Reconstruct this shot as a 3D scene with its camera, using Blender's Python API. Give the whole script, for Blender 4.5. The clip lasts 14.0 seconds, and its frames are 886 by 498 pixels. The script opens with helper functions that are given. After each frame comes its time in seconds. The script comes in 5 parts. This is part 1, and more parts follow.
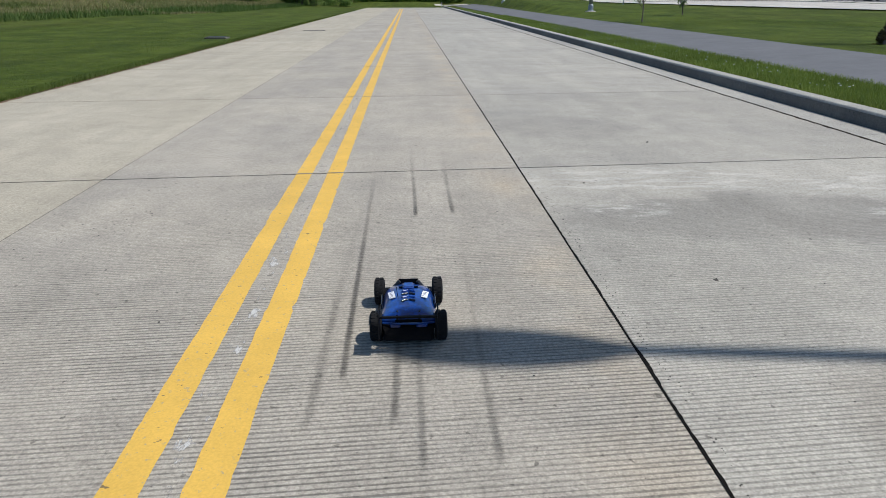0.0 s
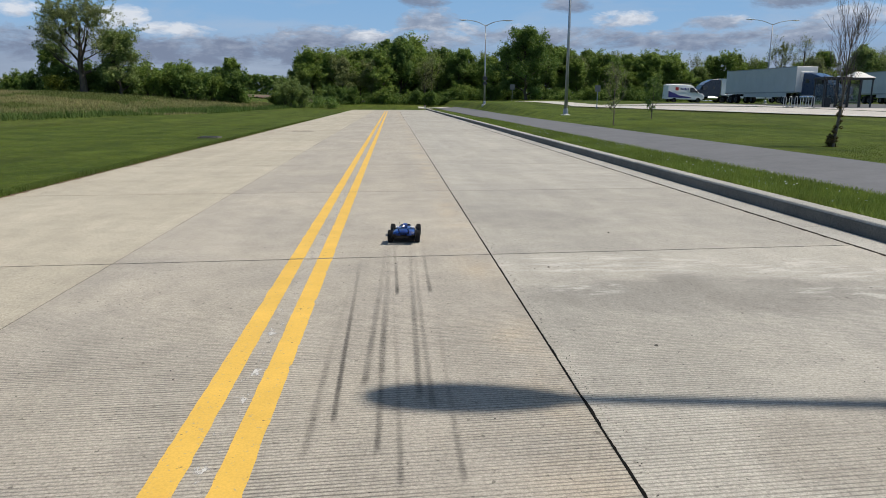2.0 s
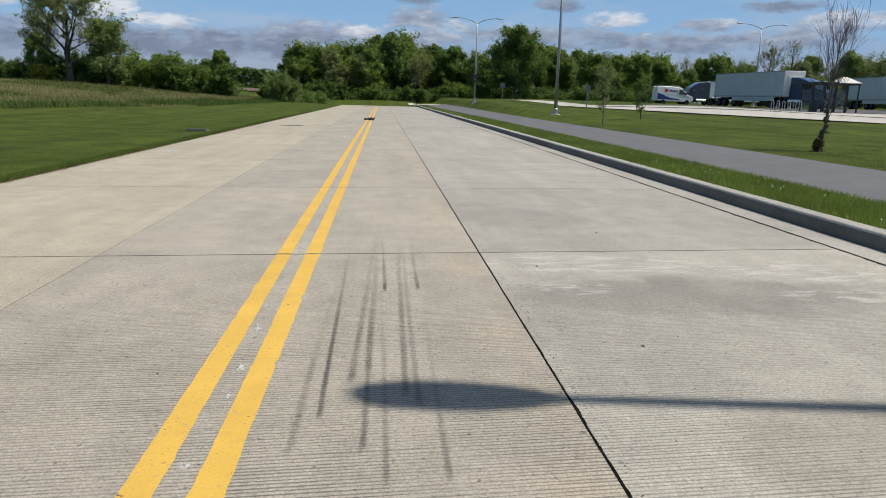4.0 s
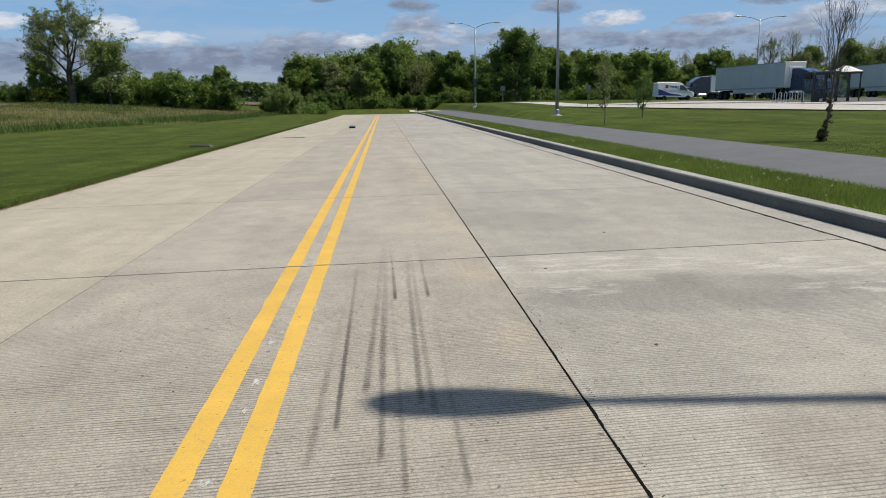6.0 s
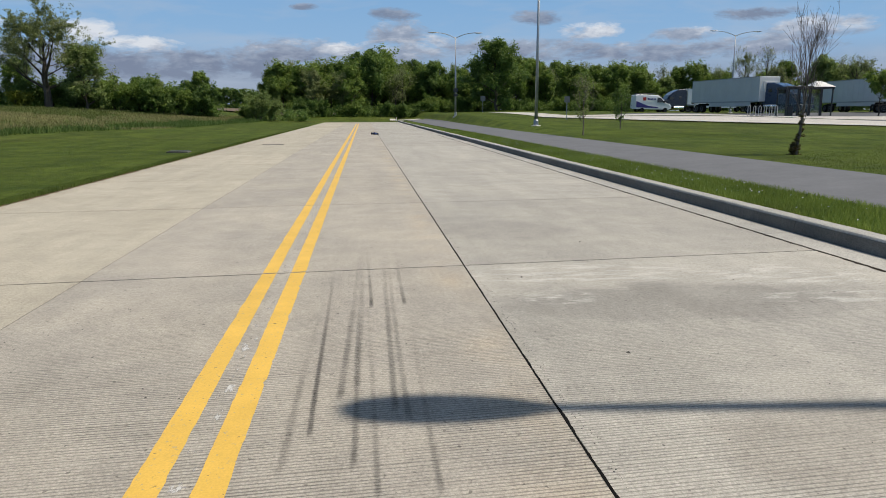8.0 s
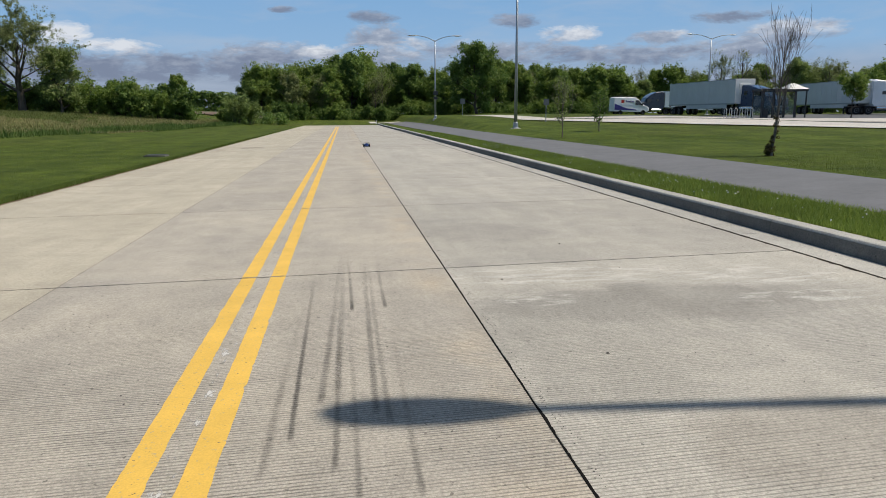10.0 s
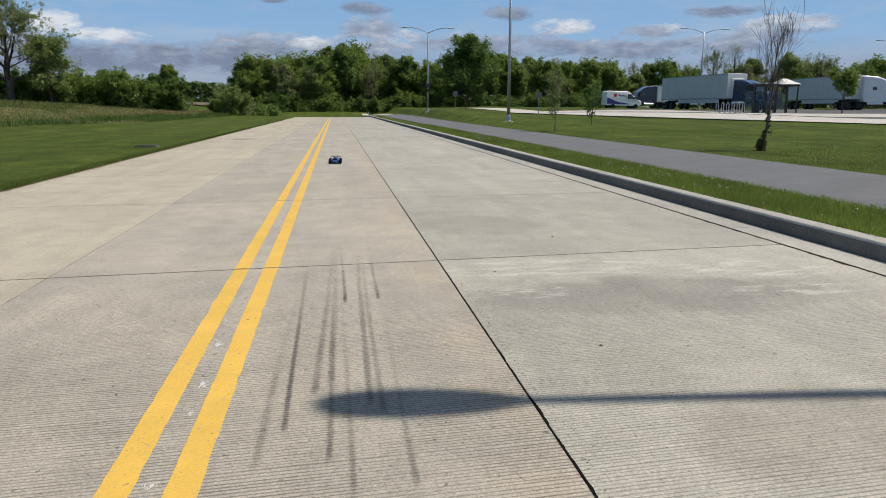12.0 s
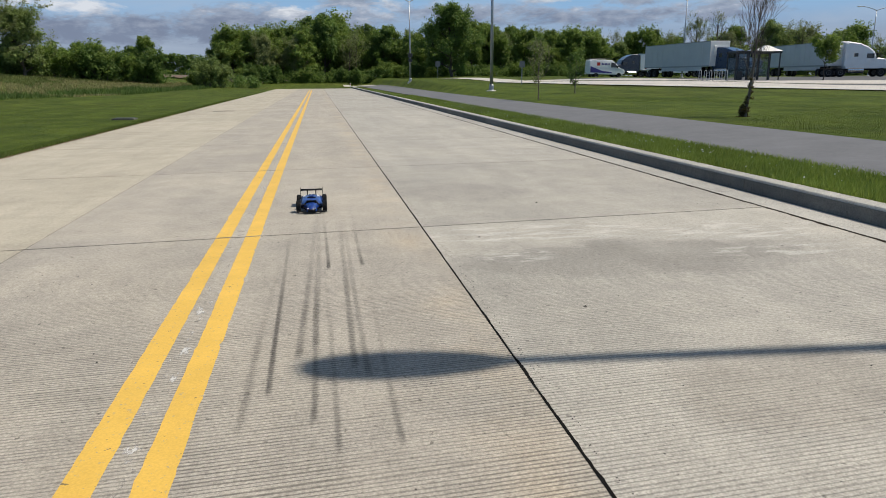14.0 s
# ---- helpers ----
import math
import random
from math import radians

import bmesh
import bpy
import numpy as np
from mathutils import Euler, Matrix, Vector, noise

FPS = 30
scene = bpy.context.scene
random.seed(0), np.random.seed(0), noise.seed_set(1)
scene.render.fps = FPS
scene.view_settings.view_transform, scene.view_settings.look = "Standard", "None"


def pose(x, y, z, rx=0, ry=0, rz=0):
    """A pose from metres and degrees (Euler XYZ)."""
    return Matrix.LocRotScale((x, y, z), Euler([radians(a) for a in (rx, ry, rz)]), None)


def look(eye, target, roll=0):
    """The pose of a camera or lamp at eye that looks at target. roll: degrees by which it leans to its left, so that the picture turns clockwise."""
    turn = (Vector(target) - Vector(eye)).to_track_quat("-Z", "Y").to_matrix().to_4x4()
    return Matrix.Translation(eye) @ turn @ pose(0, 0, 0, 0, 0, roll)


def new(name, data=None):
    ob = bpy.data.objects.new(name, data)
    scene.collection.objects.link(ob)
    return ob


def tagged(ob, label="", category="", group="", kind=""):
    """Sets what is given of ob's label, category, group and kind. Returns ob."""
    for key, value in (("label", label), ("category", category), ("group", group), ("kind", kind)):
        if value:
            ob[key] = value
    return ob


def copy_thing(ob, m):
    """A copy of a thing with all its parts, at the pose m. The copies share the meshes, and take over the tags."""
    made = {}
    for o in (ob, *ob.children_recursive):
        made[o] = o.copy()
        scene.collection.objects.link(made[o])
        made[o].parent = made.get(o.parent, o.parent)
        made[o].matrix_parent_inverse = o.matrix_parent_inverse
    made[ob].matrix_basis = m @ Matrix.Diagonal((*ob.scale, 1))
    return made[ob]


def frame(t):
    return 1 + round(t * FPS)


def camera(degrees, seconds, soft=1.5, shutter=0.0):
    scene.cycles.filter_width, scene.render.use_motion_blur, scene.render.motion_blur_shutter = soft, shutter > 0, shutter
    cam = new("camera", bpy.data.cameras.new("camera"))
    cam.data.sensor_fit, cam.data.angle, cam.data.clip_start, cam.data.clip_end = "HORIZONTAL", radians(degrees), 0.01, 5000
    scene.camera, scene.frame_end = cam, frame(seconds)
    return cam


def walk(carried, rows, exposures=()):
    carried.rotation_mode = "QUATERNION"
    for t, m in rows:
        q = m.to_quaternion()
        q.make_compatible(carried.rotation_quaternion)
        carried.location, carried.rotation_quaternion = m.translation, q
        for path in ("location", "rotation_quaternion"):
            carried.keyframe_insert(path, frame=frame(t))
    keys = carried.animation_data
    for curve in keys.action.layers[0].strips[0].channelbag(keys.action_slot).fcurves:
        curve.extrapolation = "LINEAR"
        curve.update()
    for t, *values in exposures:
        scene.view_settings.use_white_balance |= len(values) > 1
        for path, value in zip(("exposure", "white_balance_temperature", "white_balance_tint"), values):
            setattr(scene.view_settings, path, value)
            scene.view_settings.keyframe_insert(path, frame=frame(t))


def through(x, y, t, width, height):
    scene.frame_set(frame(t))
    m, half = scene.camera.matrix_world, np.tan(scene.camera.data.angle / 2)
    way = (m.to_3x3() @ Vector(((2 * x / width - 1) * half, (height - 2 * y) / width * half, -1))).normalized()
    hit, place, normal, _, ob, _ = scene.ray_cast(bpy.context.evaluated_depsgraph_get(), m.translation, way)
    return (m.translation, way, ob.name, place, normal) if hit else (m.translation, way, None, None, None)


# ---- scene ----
cam = camera(64.8, 14.0, soft=0.9)
PATH = [
    (0, (0.836, 2.211, 1.483), (0.925, 4.091, 0.804), -0.1),
    (0.5, (0.825, 1.807, 1.501), (0.879, 3.725, 0.937), -1.0),
    (1, (0.82, 1.601, 1.505), (0.895, 3.531, 0.986), -0.9),
    (1.5, (0.834, 1.587, 1.526), (0.943, 3.529, 1.063), -0.5),
    (2, (0.842, 1.573, 1.538), (0.983, 3.524, 1.121), 0.3),
    (2.5, (0.845, 1.577, 1.534), (1.013, 3.528, 1.128), 1.5),
    (3, (0.838, 1.59, 1.53), (1.028, 3.535, 1.107), 2.4),
    (5.5, (0.834, 1.573, 1.552), (0.988, 3.523, 1.134), -0.8),
    (6, (0.822, 1.581, 1.548), (0.979, 3.532, 1.139), -1.0),
    (6.5, (0.815, 1.578, 1.546), (0.969, 3.532, 1.147), -0.7),
    (7, (0.812, 1.562, 1.552), (0.972, 3.517, 1.162), -0.4),
    (7.5, (0.828, 1.557, 1.548), (1.011, 3.511, 1.163), -0.2),
    (8, (0.841, 1.546, 1.547), (1.058, 3.496, 1.162), -0.2),
    (10.5, (0.845, 1.531, 1.552), (1.126, 3.475, 1.175), -0.3),
    (11, (0.843, 1.532, 1.552), (1.136, 3.473, 1.17), -0.2),
    (11.5, (0.838, 1.537, 1.545), (1.135, 3.477, 1.157), -0.1),
    (12, (0.83, 1.536, 1.544), (1.124, 3.474, 1.146), 0.1),
    (12.5, (0.827, 1.533, 1.546), (1.113, 3.47, 1.137), -0.0),
    (13, (0.827, 1.53, 1.542), (1.101, 3.466, 1.119), -0.2),
    (13.5, (0.827, 1.524, 1.521), (1.113, 3.454, 1.08), -0.5),
    (14, (0.842, 1.559, 1.478), (1.176, 3.473, 1.002), -0.4),
]
EXPOSURES = [(0.0, -0.08, 5900, 10), (1.0, -0.06, 6050, 10), (2.0, 0.0, 6400, 10), (14.0, 0.0, 6500, 10)]
walk(cam, [(t, look(eye, target, roll)) for t, eye, target, roll in PATH], EXPOSURES)
cam.data.dof.use_dof = False

# ---- world, sun, exposure ----
SUN_AZ, SUN_EL = radians(-6.0), radians(60.0)  # azimuth from +x towards +y
world = bpy.data.worlds.new("sky")
scene.world = world
world.use_nodes = True
wn = world.node_tree.nodes
sky = wn.new("ShaderNodeTexSky")
sky.sky_type = "NISHITA"
sky.sun_disc = False
sky.sun_elevation, sky.sun_rotation = SUN_EL, radians(90.0) - SUN_AZ
sky.air_density, sky.dust_density, sky.ozone_density = 1.0, 3.0, 1.0
wn["Background"].inputs["Strength"].default_value = 0.028
world.node_tree.links.new(sky.outputs[0], wn["Background"].inputs["Color"])
sun_data = bpy.data.lights.new("sun", "SUN")
sun_data.energy, sun_data.angle, sun_data.color = 4.4, radians(0.5), (1.0, 0.93, 0.82)
sun = new("sun", sun_data)
sun_dir = Vector((math.cos(SUN_EL) * math.cos(SUN_AZ), math.cos(SUN_EL) * math.sin(SUN_AZ), math.sin(SUN_EL)))
sun.matrix_basis = look(sun_dir * 60, (0, 0, 0))


# ---- node helpers and materials ----
class Nodes:
    def __init__(self, name):
        self.mat = bpy.data.materials.new(name)
        self.mat.use_nodes = True
        self.tree = self.mat.node_tree
        self.bsdf = self.tree.nodes["Principled BSDF"]
        self.out = self.tree.nodes["Material Output"]
        self.coord = self.tree.nodes.new("ShaderNodeTexCoord").outputs["Object"]

    def add(self, kind, **inputs):
        n = self.tree.nodes.new(kind)
        for k, v in inputs.items():
            self.put(n.inputs[k.replace("_", " ")], v)
        return n

    def put(self, socket, v):
        if isinstance(v, bpy.types.NodeSocket):
            self.tree.links.new(v, socket)
        else:
            socket.default_value = v

    def noise(self, scale, detail=4.0, rough=0.55, vec=None, stretch=None, distort=0.0):
        v = vec if vec is not None else self.coord
        if stretch:
            m = self.add("ShaderNodeMapping", Vector=v)
            m.inputs["Scale"].default_value = stretch
            v = m.outputs[0]
        n = self.add("ShaderNodeTexNoise", Vector=v, Scale=scale, Detail=detail, Roughness=rough, Distortion=distort)
        return n.outputs["Fac"]

    def ramp(self, fac, stops):
        r = self.add("ShaderNodeValToRGB", Fac=fac)
        e = r.color_ramp.elements
        while len(e) < len(stops):
            e.new(0.5)
        for el, (p, c) in zip(e, stops):
            el.position = p
            el.color = (c, c, c, 1) if isinstance(c, (int, float)) else (*c, 1)
        return r.outputs["Color"]

    def mix(self, fac, a, b, mode="MIX"):
        n = self.add("ShaderNodeMix")
        n.data_type, n.blend_type = "RGBA", mode
        for s, v in ((n.inputs[0], fac), (n.inputs[6], a), (n.inputs[7], b)):
            if isinstance(v, tuple) and len(v) == 3:
                v = (*v, 1)
            self.put(s, v)
        return n.outputs[2]

    def math(self, op, a, b=0.0):
        n = self.add("ShaderNodeMath")
        n.operation = op
        self.put(n.inputs[0], a)
        self.put(n.inputs[1], b)
        return n.outputs[0]

    def bump(self, height, strength, dist, prev=None):
        n = self.add("ShaderNodeBump", Height=height, Strength=strength, Distance=dist)
        if prev is not None:
            self.put(n.inputs["Normal"], prev)
        return n.outputs[0]

    def done(self, color=None, rough=None, normal=None, metal=None, spec=None):
        for key, v in (("Base Color", color), ("Roughness", rough), ("Normal", normal), ("Metallic", metal), ("Specular IOR Level", spec)):
            if v is not None:
                if isinstance(v, tuple) and len(v) == 3:
                    v = (*v, 1)
                self.put(self.bsdf.inputs[key], v)
        return self.mat


def plain(name, color, rough=0.6, metal=0.0, var=0.12, scale=8.0, spec=0.5, coat=0.0):
    n = Nodes(name)
    f = n.ramp(n.noise(scale, 5, 0.6), [(0.3, 1 - var), (0.7, 1.0)])
    g = n.ramp(n.noise(scale * 9, 3, 0.6), [(0.3, 1 - var * 0.6), (0.7, 1.0)])
    c = n.mix(1.0, n.mix(1.0, color, f, "MULTIPLY"), g, "MULTIPLY")
    r = n.math("ADD", n.math("MULTIPLY", n.noise(scale * 3, 3), 0.2), rough - 0.1)
    if coat:
        n.bsdf.inputs["Coat Weight"].default_value = coat
        n.bsdf.inputs["Coat Roughness"].default_value = 0.08
    return n.done(c, r, n.bump(n.noise(scale * 12, 3), 0.15, 0.002), metal, spec)


def separate(n, vec):
    s = n.add("ShaderNodeSeparateXYZ", Vector=vec)
    return s.outputs[0], s.outputs[1], s.outputs[2]


def tines(n, x, line_y):
    """Height of the raked cross grooves: a 30 mm rhythm, long lines, uneven in depth."""
    drift = n.add("ShaderNodeCombineXYZ", X=n.math("MULTIPLY", x, 0.15), Y=n.math("MULTIPLY", line_y, 9.0))
    drift = n.add("ShaderNodeTexNoise", Vector=drift.outputs[0], Scale=1.0, Detail=3.0, Roughness=0.7).outputs["Fac"]
    beat = n.math("SINE", n.math("ADD", n.math("MULTIPLY", line_y, math.tau / 0.0275), n.math("MULTIPLY", drift, 11.0)))
    beat = n.math("ADD", n.math("MULTIPLY", beat, 0.5), 0.5)
    wob = n.add("ShaderNodeCombineXYZ", X=n.math("MULTIPLY", x, 1.3), Y=n.math("MULTIPLY", line_y, 31.0))
    rough = n.add("ShaderNodeTexNoise", Vector=wob.outputs[0], Scale=1.0, Detail=3.0, Roughness=0.6).outputs["Fac"]
    return n.math("ADD", n.math("MULTIPLY", beat, 0.75), n.math("MULTIPLY", rough, 0.4))


def concrete(name, base, warm, tine=1.0, stains=False):
    """Tined paving concrete: fine cross grooves, mottling, pits, pale and dark stains."""
    n = Nodes(name)
    geo = n.add("ShaderNodeNewGeometry")
    pos = geo.outputs["Position"]
    x, y, z = separate(n, pos)
    rnd = n.add("ShaderNodeObjectInfo").outputs["Random"]
    big = n.noise(0.55, 5, 0.6, vec=pos)
    mid = n.noise(2.6, 7, 0.68, vec=pos)
    fine = n.noise(70.0, 4, 0.7, vec=pos)
    col = n.mix(n.ramp(big, [(0.35, 0.0), (0.68, 1.0)]), base, warm)
    if stains:
        # pale scaling and a damp-dark patch across the slab before the joint
        def patch(cx, cy, rx, ry, edge):
            dx = n.math("DIVIDE", n.math("SUBTRACT", x, cx), rx)
            dy = n.math("DIVIDE", n.math("SUBTRACT", y, cy), ry)
            d2 = n.math("ADD", n.math("MULTIPLY", dx, dx), n.math("MULTIPLY", dy, dy))
            wob = n.math("MULTIPLY", n.math("SUBTRACT", n.noise(1.7, 5, 0.6, vec=pos), 0.5), edge)
            return n.ramp(n.math("MULTIPLY", n.math("ADD", d2, wob), 0.5), [(0.30, 1.0), (0.62, 0.0)])
        col = n.mix(n.math("MULTIPLY", patch(3.5, 6.95, 1.45, 0.62, 2.6), n.ramp(n.noise(1.3, 6, 0.65, vec=pos), [(0.35, 0.25), (0.6, 0.85)])), col, (0.225, 0.210, 0.185))
        col = n.mix(n.math("MULTIPLY", patch(2.5, 6.2, 0.75, 1.3, 2.4), 0.35), col, (0.26, 0.245, 0.215))
        col = n.mix(n.math("MULTIPLY", patch(3.2, 4.4, 0.8, 0.5, 2.4), 0.35), col, (0.27, 0.235, 0.19))
        col = n.mix(n.math("MULTIPLY", patch(2.6, 10.6, 1.0, 0.8, 1.8), 0.35), col, (0.27, 0.25, 0.22))
        flakes = n.ramp(n.noise(3.6, 7, 0.72, vec=pos, stretch=(0.6, 2.2, 1)), [(0.49, 0.0), (0.58, 1.0)])
        for cx, cy, rx, ry in ((3.0, 8.0, 1.25, 0.42), (5.0, 7.7, 0.9, 0.45), (2.45, 7.15, 0.35, 0.22), (4.9, 6.9, 0.8, 0.2)):
            col = n.mix(n.math("MULTIPLY", n.math("MULTIPLY", patch(cx, cy, rx, ry, 1.4), flakes), 0.6), col, (0.56, 0.535, 0.48))
    else:
        # rust-tinted run along the joint's side
        run = n.ramp(n.math("ABSOLUTE", n.math("SUBTRACT", x, 1.62)), [(0.02, 0.55), (0.30, 0.0)])
        col = n.mix(n.math("MULTIPLY", run, n.ramp(n.noise(1.1, 5, 0.6, vec=pos), [(0.42, 0.0), (0.66, 1.0)])), col, (0.46, 0.37, 0.26))
    col = n.mix(1.0, col, n.ramp(mid, [(0.36, 0.90), (0.64, 1.06)]), "MULTIPLY")
    col = n.mix(1.0, col, n.ramp(fine, [(0.36, 0.74), (0.62, 1.16)]), "MULTIPLY")
    col = n.mix(1.0, col, n.ramp(rnd, [(0.0, 0.94), (1.0, 1.04)]), "MULTIPLY")
    pebble = n.noise(26.0, 5, 0.75, vec=pos)
    col = n.mix(1.0, col, n.ramp(pebble, [(0.36, 0.84), (0.50, 1.0), (0.64, 1.12)]), "MULTIPLY")
    # pits and small dark specks
    specks = n.ramp(n.noise(22.0, 3, 0.5, vec=pos), [(0.67, 1.0), (0.72, 0.5)])
    col = n.mix(1.0, col, specks, "MULTIPLY")
    # streaks along the traffic direction
    streak = n.ramp(n.noise(2.2, 4, 0.6, vec=pos, stretch=(1.0, 0.09, 1)), [(0.35, 0.92), (0.65, 1.03)])
    col = n.mix(1.0, col, streak, "MULTIPLY")
    # tining: cross grooves of uneven spacing and depth
    line_y = n.math("ADD", n.math("SUBTRACT", y, n.math("MULTIPLY", x, 0.069)), n.math("MULTIPLY", n.noise(0.9, 2, 0.5, vec=pos), 0.003))
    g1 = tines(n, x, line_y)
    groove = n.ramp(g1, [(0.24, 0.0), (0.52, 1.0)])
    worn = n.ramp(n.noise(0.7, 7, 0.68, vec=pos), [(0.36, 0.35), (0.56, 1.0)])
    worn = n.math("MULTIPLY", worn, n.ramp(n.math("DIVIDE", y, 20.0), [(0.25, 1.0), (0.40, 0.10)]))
    # groove shade and ridge light also go into the colour
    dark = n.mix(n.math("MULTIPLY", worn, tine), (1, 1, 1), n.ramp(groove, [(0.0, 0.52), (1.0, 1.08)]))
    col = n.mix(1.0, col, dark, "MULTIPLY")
    nrm = n.bump(n.math("MULTIPLY", groove, worn), 0.8 * tine, 0.004)
    nrm = n.bump(pebble, 0.35, 0.003, n.bump(fine, 0.5, 0.002, nrm))
    return n.done(col, n.math("ADD", n.math("MULTIPLY", mid, 0.2), 0.72), nrm, spec=0.25)


def paint_material():
    n = Nodes("yellow_traffic_paint")
    pos = n.coord
    wear = n.ramp(n.noise(34.0, 6, 0.7), [(0.60, 0.0), (0.64, 1.0)])
    soft = n.ramp(n.noise(2.4, 5, 0.6), [(0.3, 0.86), (0.7, 1.04)])
    col = n.mix(1.0, (0.74, 0.46, 0.085), soft, "MULTIPLY")
    col = n.mix(1.0, col, n.ramp(n.noise(90.0, 3, 0.6), [(0.25, 0.86), (0.7, 1.03)]), "MULTIPLY")
    col = n.mix(n.math("MULTIPLY", wear, 0.75), col, (0.36, 0.30, 0.20))
    pits = n.ramp(n.noise(16.0, 4, 0.6, stretch=(1.0, 1.6, 1)), [(0.665, 0.0), (0.69, 0.85)])
    col = n.mix(pits, col, (0.10, 0.085, 0.06))
    return n.done(col, 0.7, n.bump(n.noise(120.0, 3), 0.3, 0.002), spec=0.3)


def skid_material():
    """Rubber laid on the high spots of the grooves: broken and see-through."""
    n = Nodes("rubber_streak")
    geo = n.add("ShaderNodeNewGeometry")
    pos = geo.outputs["Position"]
    x, y, z = separate(n, pos)
    line_y = n.math("ADD", n.math("SUBTRACT", y, n.math("MULTIPLY", x, 0.069)), n.math("MULTIPLY", n.noise(0.9, 2, 0.5, vec=pos), 0.003))
    rib = n.ramp(tines(n, x, line_y), [(0.20, 0.55), (0.50, 0.95)])
    grain = n.ramp(n.noise(60.0, 4, 0.7, vec=pos), [(0.25, 0.55), (0.65, 1.0)])
    dens = n.add("ShaderNodeAttribute")
    dens.attribute_name = "rubber"
    a = n.math("MULTIPLY", n.math("MULTIPLY", rib, grain), dens.outputs["Fac"])
    n.put(n.bsdf.inputs["Alpha"], a)
    return n.done((0.018, 0.018, 0.02), 0.8, spec=0.2)


def grass_ground(name, dark, light, dry, dry_amount=0.25):
    n = Nodes(name)
    big = n.noise(0.06, 5, 0.6)
    mid = n.noise(0.55, 7, 0.7)
    tuft = n.noise(5.0, 6, 0.75)
    fine = n.noise(26.0, 5, 0.75)
    col = n.mix(n.ramp(mid, [(0.38, 0.0), (0.62, 1.0)]), dark, light)
    col = n.mix(n.math("MULTIPLY", n.ramp(big, [(0.5, 0.0), (0.7, 1.0)]), dry_amount), col, dry)
    col = n.mix(1.0, col, n.ramp(tuft, [(0.36, 0.70), (0.64, 1.22)]), "MULTIPLY")
    col = n.mix(1.0, col, n.ramp(fine, [(0.36, 0.60), (0.64, 1.25)]), "MULTIPLY")
    # mowing passes along the road
    passes = n.ramp(n.noise(0.8, 2, 0.5, stretch=(1.0, 0.04, 1)), [(0.40, 0.88), (0.60, 1.08)])
    col = n.mix(1.0, col, passes, "MULTIPLY")
    return n.done(col, 0.9, n.bump(tuft, 0.5, 0.08, n.bump(fine, 0.6, 0.04)), spec=0.1)


def leaf_material(name, dark, light, rough=0.6, through=0.48):
    n = Nodes(name)
    geo = n.add("ShaderNodeNewGeometry")
    col = n.mix(geo.outputs["Random Per Island"], dark, light)
    col = n.mix(1.0, col, n.ramp(n.noise(0.5, 4, 0.6), [(0.3, 0.7), (0.7, 1.15)]), "MULTIPLY")
    n.done(col, rough, spec=0.25)
    tr = n.add("ShaderNodeBsdfTranslucent", Color=col)
    mixer = n.add("ShaderNodeMixShader", Fac=through)
    n.tree.links.new(n.bsdf.outputs[0], mixer.inputs[1])
    n.tree.links.new(tr.outputs[0], mixer.inputs[2])
    n.tree.links.new(mixer.outputs[0], n.out.inputs[0])
    return n.mat


def bark_material(name, dark, light):
    n = Nodes(name)
    f = n.noise(6.0, 6, 0.7, stretch=(1, 1, 0.2))
    return n.done(n.mix(n.ramp(f, [(0.3, 0.0), (0.7, 1.0)]), dark, light), 0.9, n.bump(f, 0.6, 0.02), spec=0.15)


M = {}
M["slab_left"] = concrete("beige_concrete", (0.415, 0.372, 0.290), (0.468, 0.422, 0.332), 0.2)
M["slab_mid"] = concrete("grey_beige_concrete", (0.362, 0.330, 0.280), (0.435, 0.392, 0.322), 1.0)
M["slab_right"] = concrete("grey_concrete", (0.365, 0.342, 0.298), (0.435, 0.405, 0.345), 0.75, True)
M["kerb"] = concrete("kerb_concrete", (0.36, 0.345, 0.31), (0.43, 0.41, 0.365), 0.0)
# on the kerb face this darker tone puts the shade into the colour
M["kerb_dark"] = concrete("dark_concrete", (0.115, 0.108, 0.095), (0.17, 0.158, 0.138), 0.0)
M["walk"] = concrete("pale_concrete", (0.46, 0.43, 0.38), (0.54, 0.50, 0.45), 0.0)
# near-black, so the shade of the open long joint is in the colour
M["joint"] = plain("joint_sealant", (0.014, 0.013, 0.012), 0.95, var=0.4, scale=12, spec=0.05)
M["paint"] = paint_material()
M["skid"] = skid_material()
M["asphalt"] = plain("grey_asphalt", (0.165, 0.166, 0.172), 0.9, var=0.18, scale=1.3, spec=0.2)
M["asphalt_lot"] = plain("old_asphalt", (0.13, 0.13, 0.135), 0.9, var=0.25, scale=0.5, spec=0.2)
M["lawn"] = grass_ground("lawn", (0.046, 0.070, 0.008), (0.088, 0.116, 0.015), (0.16, 0.14, 0.045), 0.22)
M["blade"] = leaf_material("grass_blade", (0.075, 0.115, 0.016), (0.15, 0.195, 0.035), 0.6, 0.3)
M["verge"] = leaf_material("verge_blade", (0.13, 0.19, 0.028), (0.28, 0.34, 0.07), 0.6, 0.4)
M["straw"] = leaf_material("dry_grass", (0.26, 0.22, 0.09), (0.40, 0.34, 0.16), 0.8, 0.3)
M["olive"] = leaf_material("olive_grass", (0.10, 0.125, 0.03), (0.20, 0.21, 0.07), 0.8, 0.3)
M["weed"] = leaf_material("weeds", (0.062, 0.11, 0.020), (0.135, 0.195, 0.045), 0.7, 0.3)
M["clover"] = plain("white_petals", (0.75, 0.75, 0.70), 0.7, var=0.1)
